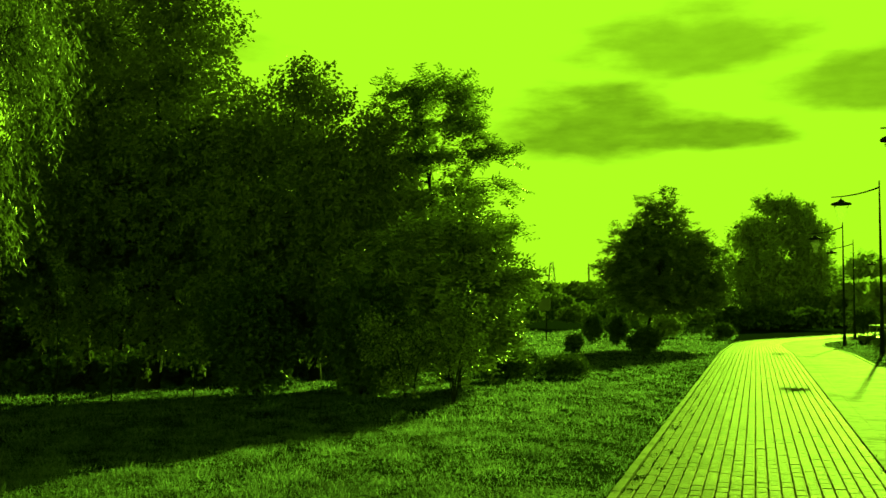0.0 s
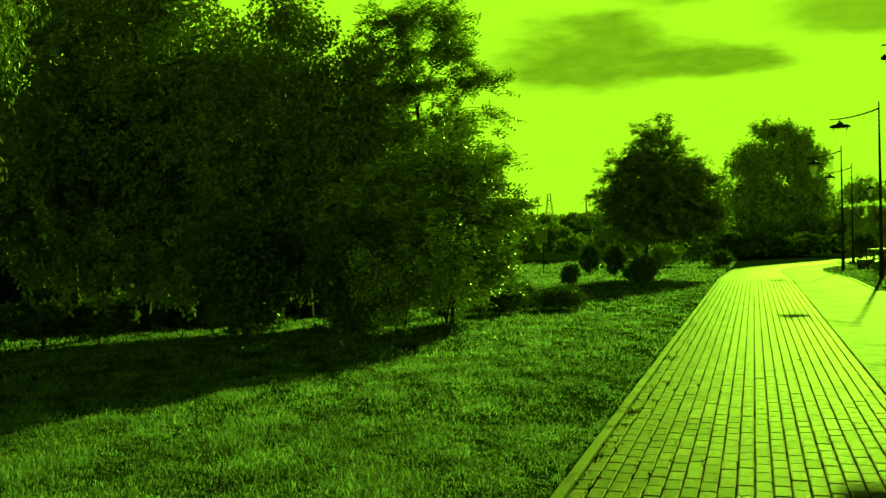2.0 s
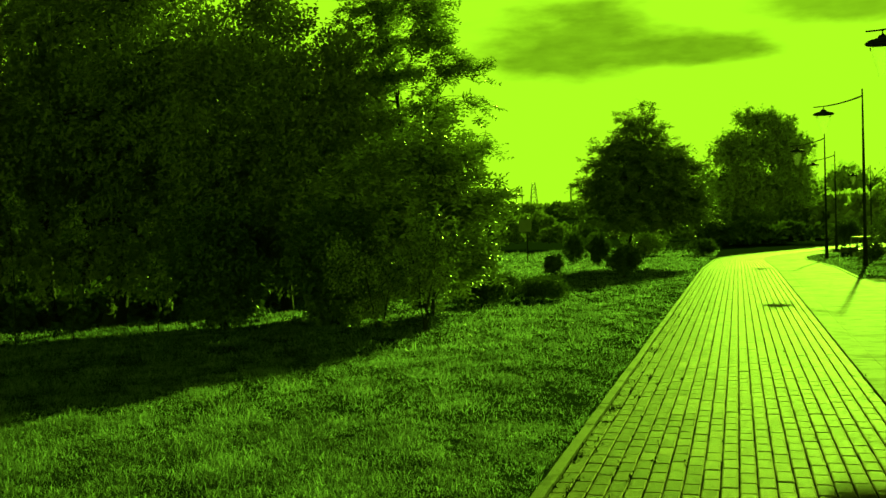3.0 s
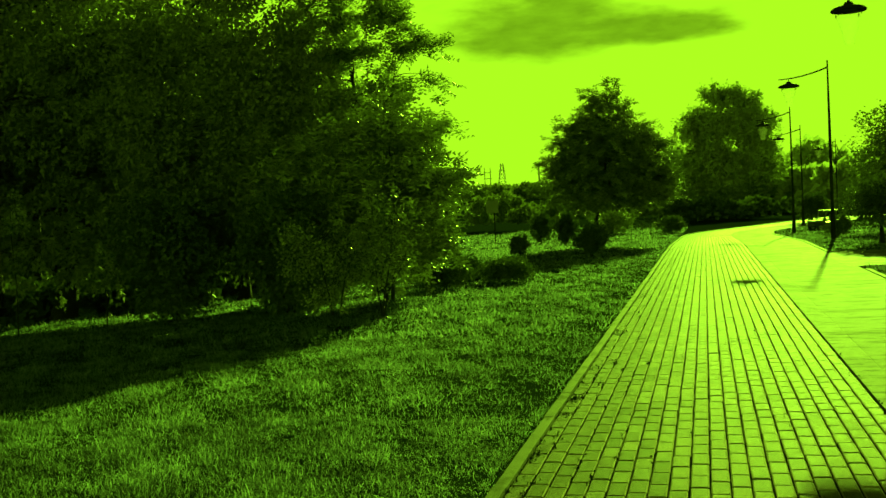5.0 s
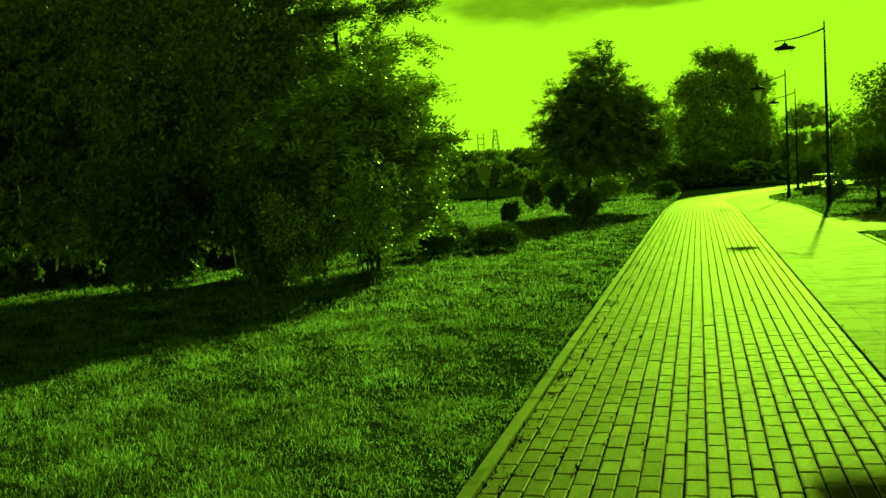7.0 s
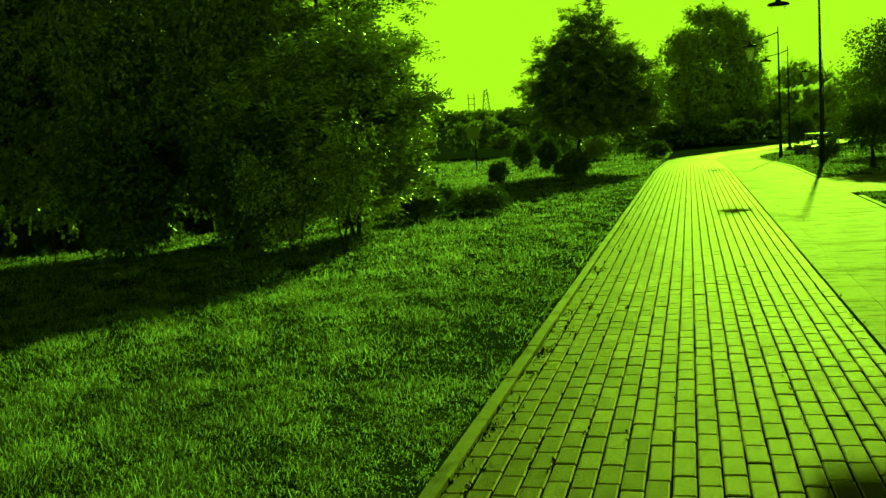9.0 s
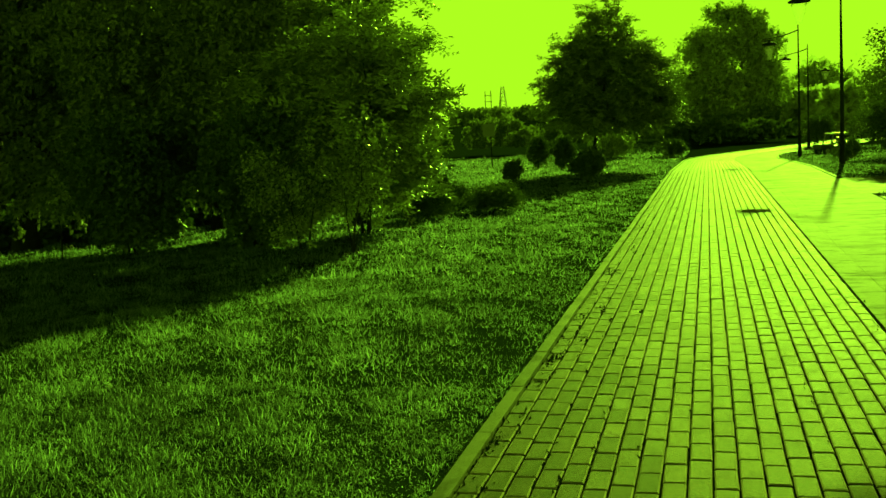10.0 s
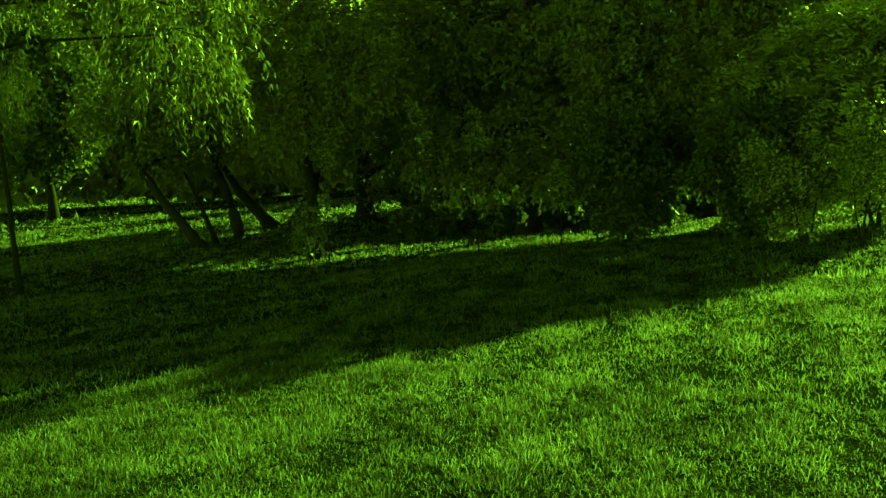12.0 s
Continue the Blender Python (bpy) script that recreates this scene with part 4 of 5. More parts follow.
# ---- along the far lawn ----
make_tree("lawn_tree", "round-crowned ash tree with a short trunk on the lawn", "tree", -3.68, 40.0,
          [(rod((0, 0, 0), (0.08, 0, 1.0), (0.4, 0, 2.4), (0.7, 0, 5.0)), 0.13, 0.03)],
          [(0.45, 0.0, 5.65, 0.6, 0.6, 0.6), (0.45, 0.0, 4.8, 1.15, 1.0, 0.75), (-0.45, 0.0, 4.2, 1.1, 1.0, 0.63), (1.35, 0.0, 4.15, 1.15, 1.0, 0.63), (-0.8, 0.0, 3.35, 1.1, 1.0, 0.56), (0.5, -0.29, 3.4, 1.6, 1.4, 0.95), (1.8, 0.0, 3.0, 1.1, 1.05, 0.7), (0.6, -0.14, 2.3, 1.7, 1.4, 0.65), (2.3, 0.0, 2.25, 0.85, 0.9, 0.5), (-0.7, 0.0, 2.3, 0.95, 0.95, 0.5), (1.3, -0.3, 2.0, 1.2, 1.0, 0.4), (-0.2, -0.3, 2.0, 1.1, 1.0, 0.38), (2.1, 0, 2.7, 0.85, 0.85, 0.55), (1.6, 0, 3.6, 1.1, 1.0, 0.65), (-0.75, 0, 2.9, 1.1, 1.0, 0.55)],
          1450, 9, (0.11, 0.037), M_MAPLE, 40, "rowan", 0.42, 0.6, -0.85, 0.13, 0.008)
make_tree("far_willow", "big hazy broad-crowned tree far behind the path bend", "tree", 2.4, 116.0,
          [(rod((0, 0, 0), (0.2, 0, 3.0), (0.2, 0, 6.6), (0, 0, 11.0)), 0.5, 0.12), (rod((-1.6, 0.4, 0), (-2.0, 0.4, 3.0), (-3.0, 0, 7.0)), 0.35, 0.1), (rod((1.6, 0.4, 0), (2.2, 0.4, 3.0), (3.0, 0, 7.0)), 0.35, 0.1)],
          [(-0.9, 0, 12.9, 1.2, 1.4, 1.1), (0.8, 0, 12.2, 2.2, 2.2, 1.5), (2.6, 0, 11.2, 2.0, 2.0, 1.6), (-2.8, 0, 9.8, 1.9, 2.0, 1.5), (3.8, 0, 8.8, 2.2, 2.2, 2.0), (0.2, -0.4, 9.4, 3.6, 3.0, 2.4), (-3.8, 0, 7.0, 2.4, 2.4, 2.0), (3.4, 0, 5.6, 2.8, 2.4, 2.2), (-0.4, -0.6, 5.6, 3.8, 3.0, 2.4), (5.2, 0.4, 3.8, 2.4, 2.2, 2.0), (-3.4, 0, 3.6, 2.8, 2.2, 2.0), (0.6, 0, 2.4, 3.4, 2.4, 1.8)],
          3000, 12, (0.42, 0.16), M_HAZE_FOLIAGE, 41, "broad", 0.5, 1.6, -0.5, 0.34, 0.02)
make_tree("lawn_tree", "dense green tree behind clipped bushes by the lane", "tree", 9.4, 46.5,
          [(rod((0, 0, 0), (0.05, 0, 1.4), (0.1, 0, 3.0), (0.1, 0, 4.6)), 0.15, 0.04)],
          [(0.2, 0, 5.4, 1.4, 1.3, 1.0), (-1.2, 0, 4.3, 1.5, 1.4, 1.0), (1.2, 0, 4.3, 1.6, 1.4, 1.0), (-1.6, 0, 3.0, 1.7, 1.5, 1.0), (0.4, -0.2, 3.2, 2.2, 1.8, 1.2), (-1.4, 0, 1.9, 1.8, 1.5, 0.9), (1.2, 0, 1.8, 2.0, 1.5, 0.9)],
          1400, 14, (0.15, 0.055), M_MAPLE, 42, "broad", 0.5, 1.0, -0.6, 0.24, 0.01)


def clipped_bush(x, y, r, h, foot, seed, label, leaf=(0.07, 0.034), clumps=420, group="clipped bushes", mat=None):
    make_tree("clipped_bush", label, "bush", x, y, [(rod((0, 0, 0), (0.02, 0, foot), (0.0, 0, foot + (h - foot) * 0.5)), 0.06 * r + 0.02, 0.02)],
              [(0, 0, (h + foot) / 2, r, r, (h - foot) / 2), (r * 0.25, -r * 0.15, (h + foot) / 2 + 0.12 * h, r * 0.8, r * 0.8, (h - foot) * 0.4)],
              clumps, 14, leaf, mat or M_BUSH, seed, "broad", 0.38, 0.5, -0.95, 0.08, 0.008, False, group)


clipped_bush(-8.1, 54.9, 0.58, 1.65, 0.18, 50, "dark egg-shaped clipped bush on the far lawn", (0.09, 0.035))
clipped_bush(-6.2, 50.2, 0.58, 1.5, 0.15, 51, "dark egg-shaped clipped bush on the far lawn", (0.09, 0.035))
clipped_bush(-3.05, 32.2, 0.46, 0.9, 0.18, 52, "round clipped bush on a short stem near the path")
clipped_bush(-5.6, 34.0, 0.29, 0.68, 0.1, 53, "small sparse bush on the lawn", clumps=130)
# the sunlit look of this bush comes from the paler leaf colour
clipped_bush(-5.0, 62.0, 1.2, 1.3, 0.1, 54, "bush behind the lawn tree, painted pale as if sunlit", (0.12, 0.05), mat=M_ROWAN_LIT)
clipped_bush(-1.6, 61.0, 0.8, 0.9, 0.08, 55, "low bush beneath the lawn tree", (0.1, 0.04), 260)
clipped_bush(6.75, 68.8, 1.05, 1.75, 0.25, 56, "dark round clipped bush past the lamps", (0.1, 0.04))
clipped_bush(5.4, 33.2, 1.12, 1.95, 0.5, 57, "large flat-topped clipped bush on a stout stem", (0.06, 0.022), 1100)
clipped_bush(5.0, 40.4, 0.5, 0.75, 0.05, 58, "loose flowering bush with pale leaves by the lamp", (0.07, 0.03), 160)
clipped_bush(-4.9, 21.0, 0.55, 0.6, 0.0, 59, "low dark bush in the shade of the thicket", SMALL, 300)
clipped_bush(-3.9, 22.6, 0.6, 0.5, 0.0, 60, "low leafy bush at the shadow's edge", SMALL, 300)
clipped_bush(-5.2, 23.4, 0.6, 0.5, 0.0, 61, "low leafy bush at the shadow's edge", SMALL, 260)


def far_woods(name, label, spots, seed, clumps, leaf, mat=None):
    """A far belt of trees, leaf clumps and stems in one mesh."""
    r = np.random.default_rng(seed)
    allv, allf, n0 = [], [], 0
    for x, y, h, w in spots:
        z0 = float(land(x, y))
        lobes = [(x + r.normal(0, 0.35 * w), y + r.normal(0, 0.3 * w), z0 + h * f, w * (1.1 - 0.55 * f), w * 0.8, h * 0.24) for f in (0.12, 0.32, 0.54, 0.72, 0.84)]
        p, hub, d = crown_spots(lobes, clumps, 0.5, w * 0.5, -0.6, r)
        p[:, 2] = np.maximum(p[:, 2], z0 + 0.1)
        n = len(p)
        way = unit(d + r.normal(0, 0.6, (n, 3)))
        side = unit(np.cross(way, r.normal(0, 1, (n, 3))))
        size = leaf * r.uniform(0.6, 1.3, n)
        v, f = leaf_cards(p, way, side, size, size * 0.42, r.uniform(-0.1, 0.3, n))
        allv.append(v)
        allf.append(f + n0)
        n0 += len(v)
    ob = place_part(name, np_mesh(name, np.concatenate(allv), np.concatenate(allf), mat or M_HAZE_FOLIAGE))
    tagged(ob, label, "woods", kind="stuff")


r0 = np.random.default_rng(5)
# behind the lawn towards the pylons
far_woods("far_trees", "hazy row of far trees beyond the lawn",
          [(-26 + 1.0 * k + r0.normal(0, 0.4), 112 + r0.normal(0, 5), r0.uniform(2.2, 4.2), r0.uniform(1.0, 1.7)) for k in range(34)], 70, 900, 0.36, M_MIDLEAF)
# the long low row is added as the dark strip of shaded lawn
far_woods("shade_strip_planting", "dark low planting in place of shade across the far lawn",
          [(-32 + 1.1 * k, 74 + r0.normal(0, 5), r0.uniform(0.4, 0.6), r0.uniform(1.3, 1.9)) for k in range(24)] + [(-1.5 + 1.1 * k, 84 + r0.normal(0, 1.5), r0.uniform(1.2, 1.9), r0.uniform(0.9, 1.3)) for k in range(7)], 74, 420, 0.4, M_BUSH)
far_woods("ridge_woods", "dark wooded ridge along the skyline",
          [(-80 + 2.6 * k, 330 + r0.normal(0, 14), r0.uniform(4.4, 4.9) + 0.9 * math.sin((k + 34) * 0.08), r0.uniform(3.6, 4.6)) for k in range(56)], 71, 560, 1.1, M_MIDLEAF)
# these trees wear the leaf colour paled for haze
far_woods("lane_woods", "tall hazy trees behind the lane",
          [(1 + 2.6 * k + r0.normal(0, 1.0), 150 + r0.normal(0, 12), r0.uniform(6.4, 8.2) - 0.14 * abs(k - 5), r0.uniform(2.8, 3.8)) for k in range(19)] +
          [(8 + 2.6 * k + r0.normal(0, 1.0), 108 + r0.normal(0, 6), r0.uniform(2.4, 4.0), r0.uniform(1.8, 2.6)) for k in range(11)], 72, 1000, 1.15, M_HAZE_FOLIAGE)
far_woods("lawn_side_woods", "dark tall trees beyond the lower lawn",
          [(-78 + 2.5 * k + r0.normal(0, 1.2), 26 + 2.6 * k + r0.normal(0, 3), (r0.uniform(10, 13) + (8.0 if k < 8 else 0.0)) * (0.3 if 11 <= k < 18 else 1.0), r0.uniform(3.4, 4.6)) for k in range(22)] +
          [(-54 + 2.4 * k, 40 + 2.2 * k + r0.normal(0, 2), r0.uniform(1.2, 2.2), r0.uniform(1.6, 2.2)) for k in range(10)], 73, 1000, 0.9, M_LEAF)

far_woods("lower_lawn_woods", "tall shaded trees along the far side of the lower lawn",
          [(-80 + 2.4 * k + r0.normal(0, 0.8), 33 + 1.05 * k + r0.normal(0, 2), (r0.uniform(9.5, 12) + (5.0 if k < 11 else 0.0)) * (1.0 if k < 12 else 0.3), r0.uniform(2.8, 3.6)) for k in range(21)], 75, 1000, 0.7, M_LEAF)

# ---- lamps, sign, cart, pylons ----


def street_lamp(x, y, rz=0.0, label="tall dark steel lamp, glass lantern hung from curved arm"):
    z0 = float(land(x, y))
    root = thing("street_lamp", x, y, z0, label, "street lamp", "lamps along the lane", rz)
    bm = bmesh.new()
    bm_tube(bm, [(0, 0, -0.1), (0, 0, 0.9), (0, 0, 1.0), (0, 0, 3.4), (0, 0, 5.95)], [0.075, 0.075, 0.055, 0.045, 0.022], 12)
    part("pole", bm, M_STEEL, root, "", True)
    bm = bmesh.new()
    bm_lathe(bm, [(0.0, 0.0), (0.14, 0.0), (0.14, 0.03), (0.09, 0.05), (0.085, 0.3), (0.075, 0.33), (0.0, 0.33)], 14)
    part("base_plate", bm, M_STEEL, root)
    bm = bmesh.new()
    pts = [(-1.55 * f, 0, 5.72 - 0.3 * (1 - (1 - f) ** 2.0)) for f in (0, 0.15, 0.3, 0.5, 0.7, 0.85, 1.0)]
    bm_tube(bm, pts, [0.028, 0.026, 0.024, 0.022, 0.02, 0.018, 0.016], 8)
    part("arm", bm, M_STEEL, root, "", True)
    hx = -1.23
    bm = bmesh.new()
    bm_tube(bm, [(hx, 0, 5.44), (hx, 0, 5.3)], [0.012, 0.012], 8)
    bm_lathe(bm, [(0.0, 5.36), (0.03, 5.355), (0.03, 5.33), (0.0, 5.325)], 10, hx)
    part("hanger", bm, M_STEEL, root)
    bm = bmesh.new()
    bm_lathe(bm, [(0.0, 5.33), (0.07, 5.325), (0.11, 5.27), (0.2, 5.25), (0.3, 5.215), (0.345, 5.17), (0.335, 5.145), (0.27, 5.15), (0.0, 5.165)], 22, hx)
    cap = part("lantern_cap", bm, M_STEEL, root, "wide dark hat over the lantern", True)
    for k in range(4):
        a = math.pi / 4 + k * math.pi / 2
        bm = bmesh.new()
        bm_tube(bm, [(hx + 0.3 * math.cos(a), 0.3 * math.sin(a), 5.12), (hx + 0.3 * math.cos(a), 0.3 * math.sin(a), 5.05)], [0.012, 0.006], 6)
        part("cap_stud", bm, M_STEEL, cap)
    bm = bmesh.new()
    outer = [(0.24, 5.125), (0.225, 5.0), (0.18, 4.82), (0.125, 4.65), (0.1, 4.5)]
    inner = [(r - 0.006, z) for r, z in outer[::-1]]
    bm_lathe(bm, outer + inner + [outer[0]], 40, hx)
    part("lantern_glass", bm, M_GLASS, root, "clear glass tulip shade")
    return root


street_lamp(4.5, 22.2, 0)
street_lamp(4.47, 36.87, 0)
street_lamp(4.4, 51.8, -3)
street_lamp(6.05, 66.0, -6)
street_lamp(10.2, 85.0, -12)


def sign_post(x, y):
    root = thing("sign_post", x, y, float(land(x, y)), "small blank board on a thin dark post in the lawn", "sign")
    bm = bmesh.new()
    bm_tube(bm, [(0, 0, -0.1), (0, 0, 2.75)], [0.045, 0.04], 10)
    part("post", bm, M_STEEL, root)
    bm = bmesh.new()
    bm_box(bm, -0.5, 0.3, -0.06, -0.035, 1.95, 2.75, 0.01)
    part("board", bm, M_PANEL, root, "pale weathered board")


sign_post(-12.9, 66.7)


def utility_cart(x, y, rz):
    root = thing("utility_cart", x, y, float(land(x, y)), "small pale-roofed utility cart parked on the grass", "cart", "", rz)
    bm = bmesh.new()
    bm_box(bm, -0.42, 0.42, -0.5, 0.75, 0.2, 0.42, 0.04)
    bm_box(bm, -0.4, 0.4, 0.3, 0.75, 0.42, 0.6, 0.05)
    part("body", bm, M_DARKBODY, root)
    bm = bmesh.new()
    bm_box(bm, -0.4, 0.4, -0.98, -0.42, 0.46, 0.53, 0.03)
    part("bonnet", bm, M_WHITE, root, "pale bonnet")
    bm = bmesh.new()
    bm_box(bm, -0.4, 0.4, -0.95, -0.46, 0.24, 0.46, 0.04)
    part("nose", bm, M_DARKBODY, root)
    bm = bmesh.new()
    bm_box(bm, -0.45, 0.45, -0.36, 0.68, 0.98, 1.03, 0.02)
    part("roof", bm, M_WHITE, root, "flat pale roof")
    for sx in (-0.38, 0.38):
        for y0, y1 in ((-0.5, -0.3), (0.64, 0.6)):
            bm = bmesh.new()
            bm_tube(bm, [(sx, y0, 0.4), (sx, y1, 0.99)], [0.03, 0.03], 8)
            part("roof_post", bm, M_WHITE, root)
    bm = bmesh.new()
    bm_box(bm, -0.36, 0.36, 0.2, 0.32, 0.5, 0.82, 0.04)
    part("seat_back", bm, M_DARKBODY, root)
    for sx in (-0.42, 0.42):
        for sy in (-0.68, 0.5):
            bm = bmesh.new()
            bmesh.ops.create_cone(bm, cap_ends=True, segments=20, radius1=0.2, radius2=0.2, depth=0.14, matrix=pose(sx, sy, 0.2, 0, 90, 0))
            bmesh.ops.bevel(bm, geom=[e for e in bm.edges if e.calc_face_angle(0) > 1], offset=0.03, segments=2, affect="EDGES")
            wheel = part("wheel", bm, M_RUBBER, root)
            bm = bmesh.new()
            bmesh.ops.create_cone(bm, cap_ends=True, segments=16, radius1=0.1, radius2=0.1, depth=0.155, matrix=pose(sx, sy, 0.2, 0, 90, 0))
            part("rim", bm, M_WHITE, wheel)


utility_cart(6.3, 55.0, -68)


def lattice_tower(x, y, h, w, label):
    z0 = float(land(x, y)) - 0.2
    root = thing("pylon", x, y, z0, label, "pylon", "power line pylons")
    legs = [(-1, -1), (1, -1), (1, 1), (-1, 1)]
    width = lambda z: w * (1 - 0.78 * z / h)
    for sx, sy in legs:
        bm = bmesh.new()
        bm_tube(bm, [(sx * width(z) / 2, sy * width(z) / 2, z) for z in (0, h * 0.5, h)], [0.22, 0.18, 0.12], 5)
        part("leg", bm, M_PYLON, root)
    bm = bmesh.new()
    levels = [h * f for f in (0, 0.18, 0.34, 0.48, 0.6, 0.7, 0.8, 0.9, 1.0)]
    for a, b in zip(levels, levels[1:]):
        for k in range(4):
            p, q = legs[k], legs[(k + 1) % 4]
            for z1, z2 in ((a, b), (b, a)):
                bm_tube(bm, [(p[0] * width(z1) / 2, p[1] * width(z1) / 2, z1), (q[0] * width(z2) / 2, q[1] * width(z2) / 2, z2)], [0.09, 0.09], 4, False)
    part("bracing", bm, M_PYLON, root)
    for f, half in ((0.26, 4.6), (0.82, 2.2)):
        bm = bmesh.new()
        bm_tube(bm, [(-half, 0, h * f), (0, 0, h * f + 0.5), (half, 0, h * f)], [0.1, 0.2, 0.1], 5)
        part("cross_arm", bm, M_PYLON, root)


def twin_mast(x, y, h, gap):
    z0 = float(land(x, y)) - 0.2
    root = thing("pylon", x, y, z0, "slim twin-mast power pylon on the skyline", "pylon", "power line pylons")
    for sx in (-gap / 2, gap / 2):
        bm = bmesh.new()
        bm_tube(bm, [(sx, 0, 0), (sx, 0, h)], [0.3, 0.2], 6)
        part("mast", bm, M_PYLON, root)
    for f in (0.55, 0.72, 0.88):
        bm = bmesh.new()
        bm_tube(bm, [(-gap * 0.7, 0, h * f), (gap * 0.7, 0, h * f)], [0.16, 0.16], 5)
        part("cross_arm", bm, M_PYLON, root)


lattice_tower(-113.5, 600.0, 24.0, 6.5, "lattice steel power pylon on the skyline")
twin_mast(-122.2, 600.0, 22.0, 3.4)
twin_mast(-149.0, 640.0, 24.0, 0.8)
twin_mast(-98.0, 640.0, 24.0, 0.5)

# ---- grass ----


def blades(name, label, x, y, h, w, lead, mat, seed, bent=False):
    """Single bent blades standing on the land at x, y."""
    r = np.random.default_rng(seed)
    n = len(x)
    z = land(x, y) - 0.01
    yaw, lean = r.uniform(0, 2 * math.pi, n), np.clip(np.abs(r.normal(0.95, 0.42, n)), 0, 1.4)
    side = np.stack([np.cos(yaw), np.sin(yaw), np.zeros(n)], -1) * (w * r.uniform(0.7, 1.3, n))[:, None]
    go = lead + r.normal(0, 1.0, n)
    tilt = np.stack([np.cos(go) * np.sin(lean), np.sin(go) * np.sin(lean), np.cos(lean)], -1)
    foot = np.stack([x, y, z], -1)
    top = foot + tilt * h[:, None]
    if bent:
        mid = foot + (tilt * 0.45 + np.array([0, 0, 0.22])) * h[:, None]
        top = foot + (tilt * np.array([1.15, 1.15, 0.8])) * h[:, None]
        verts = np.stack([foot - side * 0.7, foot + side * 0.7, mid + side, top, mid - side], 1).reshape(-1, 3)
        k = np.arange(n) * 5
        faces = np.concatenate([np.stack([k, k + 1, k + 2], -1), np.stack([k, k + 2, k + 4], -1), np.stack([k + 4, k + 2, k + 3], -1)])
    else:
        verts = np.stack([foot - side * 1.2, foot + side * 1.2, top], 1).reshape(-1, 3)
        faces = np.arange(n * 3).reshape(-1, 3)
    ob = place_part(name, np_mesh(name, verts, faces, mat))
    return tagged(ob, label, "grass", kind="stuff")


def scatter(count, x0, x1, y0, y1, seed, margin=0.02):
    r = np.random.default_rng(seed)
    x, y = r.uniform(x0, x1, count), r.uniform(y0, y1, count)
    keep = ~on_paving(x, y, margin)
    return x[keep], y[keep]


def lawn(name, label, bands, seed, bent=False):
    """Grass in tufts: each tuft a fan of blades about one foot."""
    xs, ys, hs, ws, gs = [], [], [], [], []
    for k, (x0, x1, y0, y1, density, h, w) in enumerate(bands):
        r = np.random.default_rng(seed + 50 + k)
        fan = 4
        n = int((x1 - x0) * (y1 - y0) * density / fan)
        x, y = scatter(n, x0, x1, y0, y1, seed + k, 0.03)
        patch = 0.55 * np.sin(x * 3.1 + 1.7 * np.sin(y * 1.3)) * np.sin(y * 2.7 + 1.5 * np.sin(x * 1.1)) + 0.4 * np.sin(x * 7.3 + y * 4.1 + np.sin(y * 2.9))
        patch = patch + 0.7 * np.sin(x * 13.7 + 2.0 * np.sin(y * 5.9)) * np.sin(y * 11.3 + 2.0 * np.sin(x * 6.7)) + 0.5 * np.sin(x * 29.0 + 2.4 * np.sin(y * 17.0)) * np.sin(y * 23.0 + 2.2 * np.sin(x * 19.0))
        edge = smooth((PATH_LEFT - x) / 1.4) if x1 < 0 else 1.0      # trodden short beside the path
        keep = r.random(len(x)) < np.clip(0.88 + 0.24 * patch, 0.62, 1.0) * (0.86 + 0.14 * edge)
        x, y, patch, edge = x[keep], y[keep], patch[keep], (edge * np.ones(len(x)))[keep]
        tall = np.where(r.random(len(x)) < 0.025, 1.8, r.uniform(0.55, 1.15, len(x)))
        hh = h * np.maximum(0.5, 1 + 0.42 * patch) * tall * (0.68 + 0.32 * edge)
        m = len(x)
        a, d = r.uniform(0, 2 * math.pi, (m, fan)), r.random((m, fan)) ** 0.6 * (0.035 + 1.8 * w)
        xs.append((x[:, None] + np.cos(a) * d).ravel()), ys.append((y[:, None] + np.sin(a) * d).ravel())
        hs.append(np.repeat(hh, fan) * r.uniform(0.6, 1.2, m * fan)), ws.append(np.full(m * fan, w)), gs.append(a.ravel())
    blades(name, label, *(np.concatenate(q) for q in (xs, ys, hs, ws, gs)), M_GRASS, seed, bent)


lawn("lawn_grass", "thick uneven mown grass, bright where the sun reaches",
     [(-7.5, -0.86, 4.2, 8.0, 7900, 0.07, 0.0022)], 80, True)
lawn("lawn_grass", "thick mown grass farther down the lawn",
     [(-9.5, -0.87, 8.0, 13.0, 3600, 0.066, 0.0036), (-14.0, -7.5, 4.0, 8.0, 1500, 0.075, 0.006),
      (-14.0, -0.87, 13.0, 20.0, 1450, 0.075, 0.0075), (-24.0, -9.5, 8.0, 13.0, 800, 0.08, 0.009), (-30.0, -14.0, 13.0, 24.0, 320, 0.1, 0.013),
      (-14.0, -0.87, 20.0, 36.0, 640, 0.08, 0.0105), (-14.0, -0.87, 36.0, 60.0, 170, 0.11, 0.02), (-30.0, -0.87, 60.0, 105.0, 48, 0.16, 0.045), (-24.0, -14.0, 50.0, 60.0, 60, 0.14, 0.035), (-44.0, -14.0, 24.0, 50.0, 90, 0.13, 0.028), (-44.0, -24.0, 8.0, 24.0, 170, 0.12, 0.018), (-85.0, -44.0, 14.0, 60.0, 9, 0.2, 0.08), (-9.0, -0.87, -8.0, 4.2, 480, 0.085, 0.011)], 84)
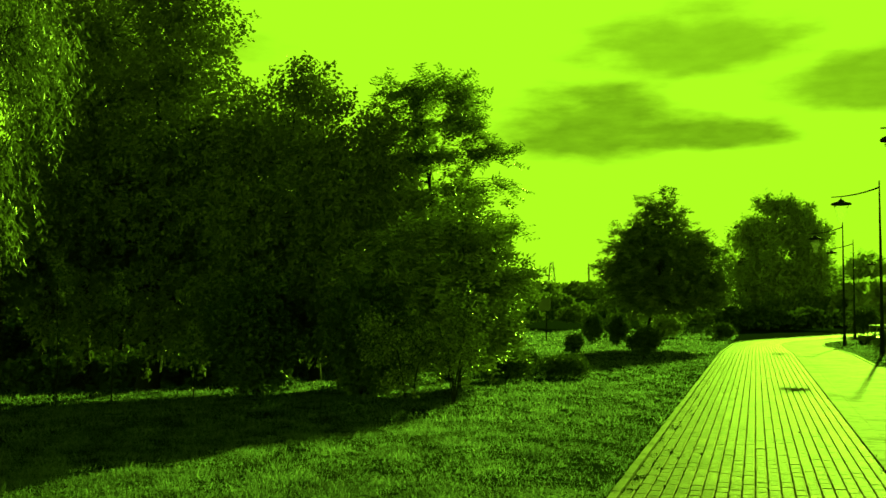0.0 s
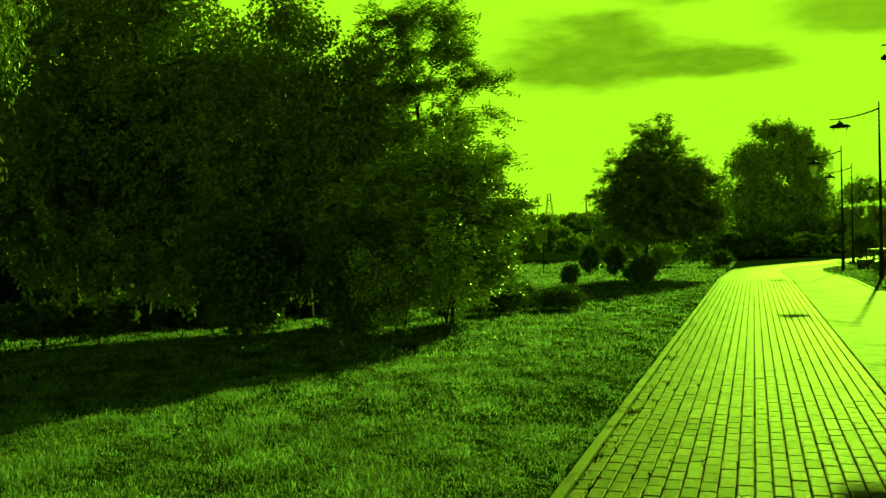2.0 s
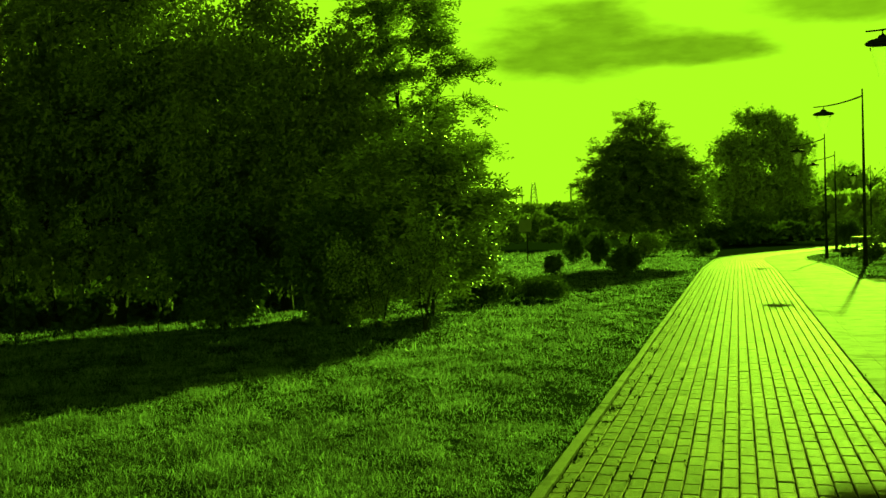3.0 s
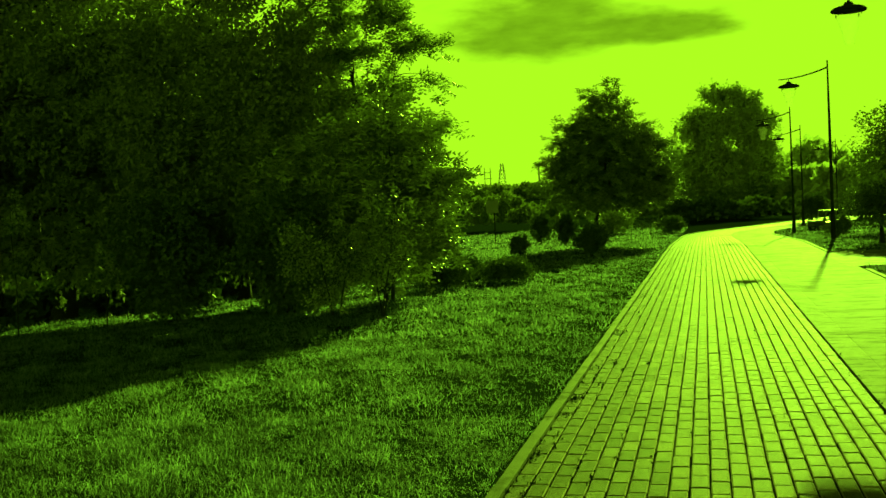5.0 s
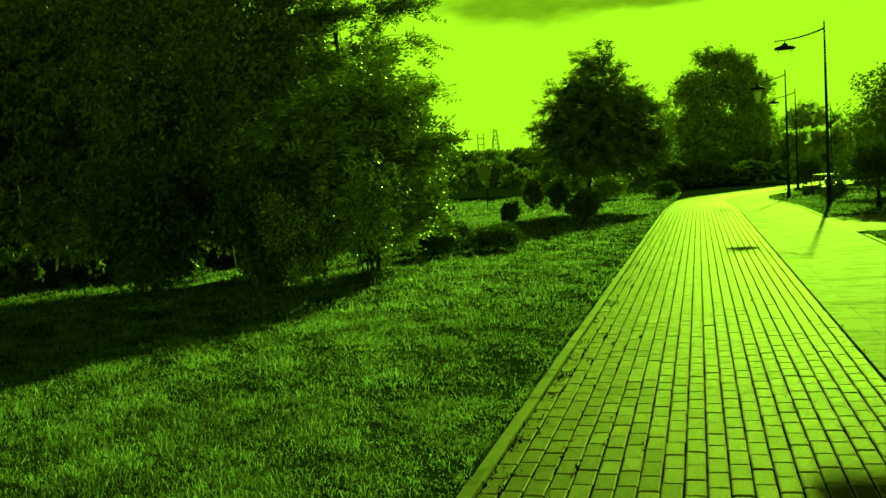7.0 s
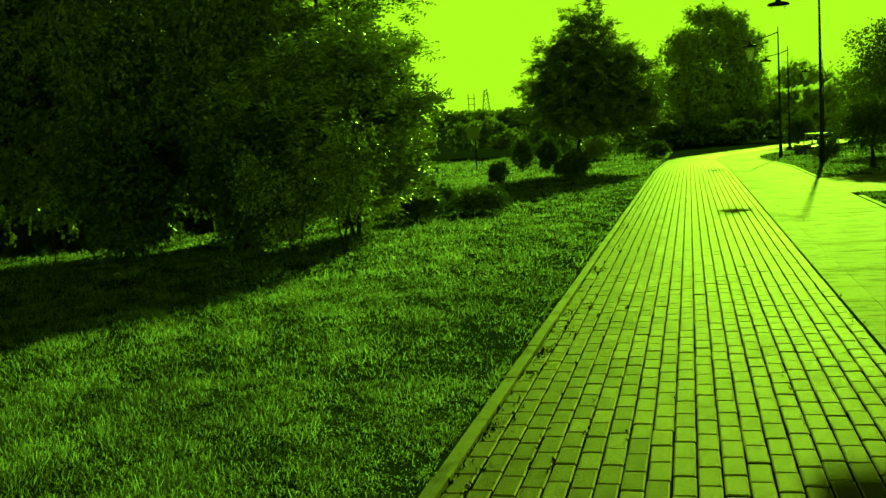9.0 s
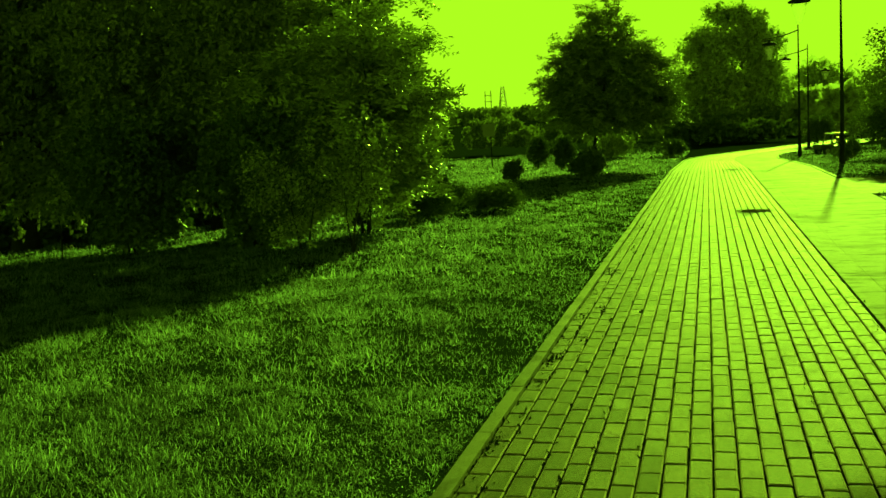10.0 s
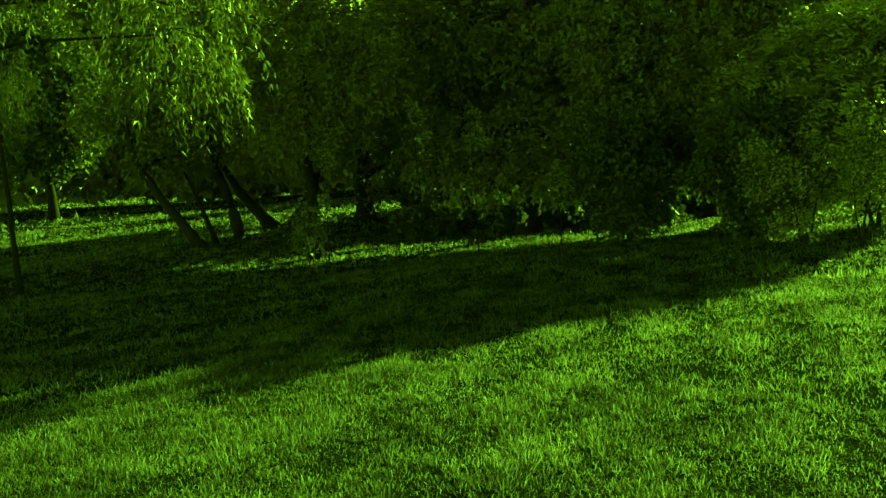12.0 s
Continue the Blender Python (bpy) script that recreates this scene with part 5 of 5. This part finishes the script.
lawn("island_grass", "short green grass of the lawns beyond the lane",
     [(3.6, 9.0, -8.0, 16.0, 170, 0.085, 0.014), (3.6, 9.0, 16.0, 24.0, 800, 0.08, 0.007), (3.6, 12.0, 29.0, 45.0, 400, 0.08, 0.011), (3.6, 16.0, 45.0, 66.0, 110, 0.1, 0.02)], 95)

# ---- pavers, piece by piece ----
COLUMNS, COURSE = 21, 0.268
O0, O1 = 0.105, PATH_WIDTH + 0.002
PITCH = (O1 - O0) / COLUMNS


def paver_box(lx, ly, edge=0.009):
    """A paver about its middle: top, worn edge and sides (no underside)."""
    v = []
    for (hx, hy, z) in ((lx / 2 - edge, ly / 2 - edge, 0.0), (lx / 2, ly / 2, -edge * 0.8), (lx / 2, ly / 2, -0.05)):
        v += [(-hx, -hy, z), (hx, -hy, z), (hx, hy, z), (-hx, hy, z)]
    f = [(0, 1, 2, 3)]
    for a in (0, 4):
        for k in range(4):
            f.append((a + 4 + k, a + 4 + (k + 1) % 4, a + (k + 1) % 4, a + k))
    return np.array(v, float), np.array(f, int)


def dirt_and_lit_edges(me):
    """The lower sides of each paver are caked with joint dirt, light on its rounded edges is painted pale."""
    me.materials.append(M_JOINT)
    me.materials.append(M_PAVER_LIT_EDGE)
    for k, face in enumerate(me.polygons):
        face.material_index = 1 if k % 9 > 4 else (2 if k % 9 else 0)
    return me


def make_pavers():
    r = np.random.default_rng(101)
    root = tagged(new("pavement"), "path of small grey concrete pavers in long straight courses", "pavement", kind="structure")
    v0, f0 = paver_box(PITCH - 0.0098, COURSE - 0.0125, 0.0075)
    meshes = tuple(dirt_and_lit_edges(np_mesh("paver", v0, f0, m)) for m in (M_PAVER, M_PAVER_OLD))
    runs, faces = ([], []), ([], [])
    for c in range(COLUMNS):
        shift = (0.5 * COURSE if c % 2 else 0.0) + r.uniform(-0.06, 0.06)
        s = -11.5 + shift
        while s < 84:
            length = COURSE
            o = O0 + (c + 0.5) * PITCH + r.normal(0, 0.0012)
            x, y = (float(a) for a in along(s, o))
            x2, y2 = (float(a) for a in along(s + 0.1, o))
            turn = -math.degrees(math.atan2(x2 - x, y2 - y)) + r.normal(0, 0.35)
            m = pose(x, y, float(land(x, y)) + r.normal(0.003, 0.0013), r.normal(0, 0.3), r.normal(0, 0.6), turn)
            old = int(c < 4 or r.random() < 1.3 - 0.15 * c)        # the lawn-side courses are mossy
            if 5.75 <= s < 9.4:
                ob = new("paver", meshes[old])
                ob.parent = root
                ob.matrix_world = m
            else:
                a = np.array(m)
                faces[old].append(f0 + 12 * len(runs[old]))
                runs[old].append(v0 @ a[:3, :3].T + a[:3, 3])
            s += length
    for k, mat in enumerate((M_PAVER_FAR, M_PAVER_OLD_FAR)):
        tagged(place_part("paver_run", dirt_and_lit_edges(np_mesh("paver_run", np.concatenate(runs[k]), np.concatenate(faces[k]), mat)), root), kind="stuff")


make_pavers()


def make_edge_weeds():
    """Moss, dirt and small weeds along the lawn-side course of the path."""
    r = np.random.default_rng(131)
    xs, ys = [], []
    for y, n, wide in ((6.2, 40, 0.1), (6.86, 170, 0.05), (7.5, 50, 0.12), (8.15, 60, 0.06), (8.85, 190, 0.07), (9.6, 60, 0.1), (10.6, 80, 0.1), (11.9, 60, 0.12), (13.3, 120, 0.1), (15.5, 90, 0.15), (18.0, 120, 0.2), (5.6, 60, 0.15)):
        xs.append(PATH_LEFT + 0.12 + np.abs(r.normal(0, wide * 0.7, n)))
        ys.append(y + r.normal(0, wide * 1.6, n))
    for c, n in ((1, 300), (2, 260), (3, 200), (4, 160), (5, 110), (7, 70), (9, 60), (12, 40), (15, 40)):      # dirt and moss in the joints
        at = r.uniform(4.8, 22, 14)
        xs.append(PATH_LEFT + 0.105 + c * (PATH_WIDTH - 0.13) / 21 + r.normal(0, 0.006, n))
        ys.append(r.choice(at, n) + r.normal(0, 0.16, n))
    at = r.uniform(7.0, 24, 11)                 # tufts between the lane's edging and the pavers
    xs.append(PATH_LEFT + PATH_WIDTH + r.normal(0.0, 0.018, 240))
    ys.append(r.choice(at, 240) + r.normal(0, 0.12, 240))
    n = 900
    xs.append(PATH_LEFT + 0.1 + r.random(n) ** 3 * 0.25)
    ys.append(r.uniform(5.2, 26, n))
    x, y = np.concatenate(xs), np.concatenate(ys)
    m = len(x)
    blades("edge_weeds", "dark moss and small weeds along the path edge", x, y, r.uniform(0.014, 0.04, m), np.full(m, 0.0115), r.uniform(0, 6.28, m), M_MOSS, 132)


make_edge_weeds()
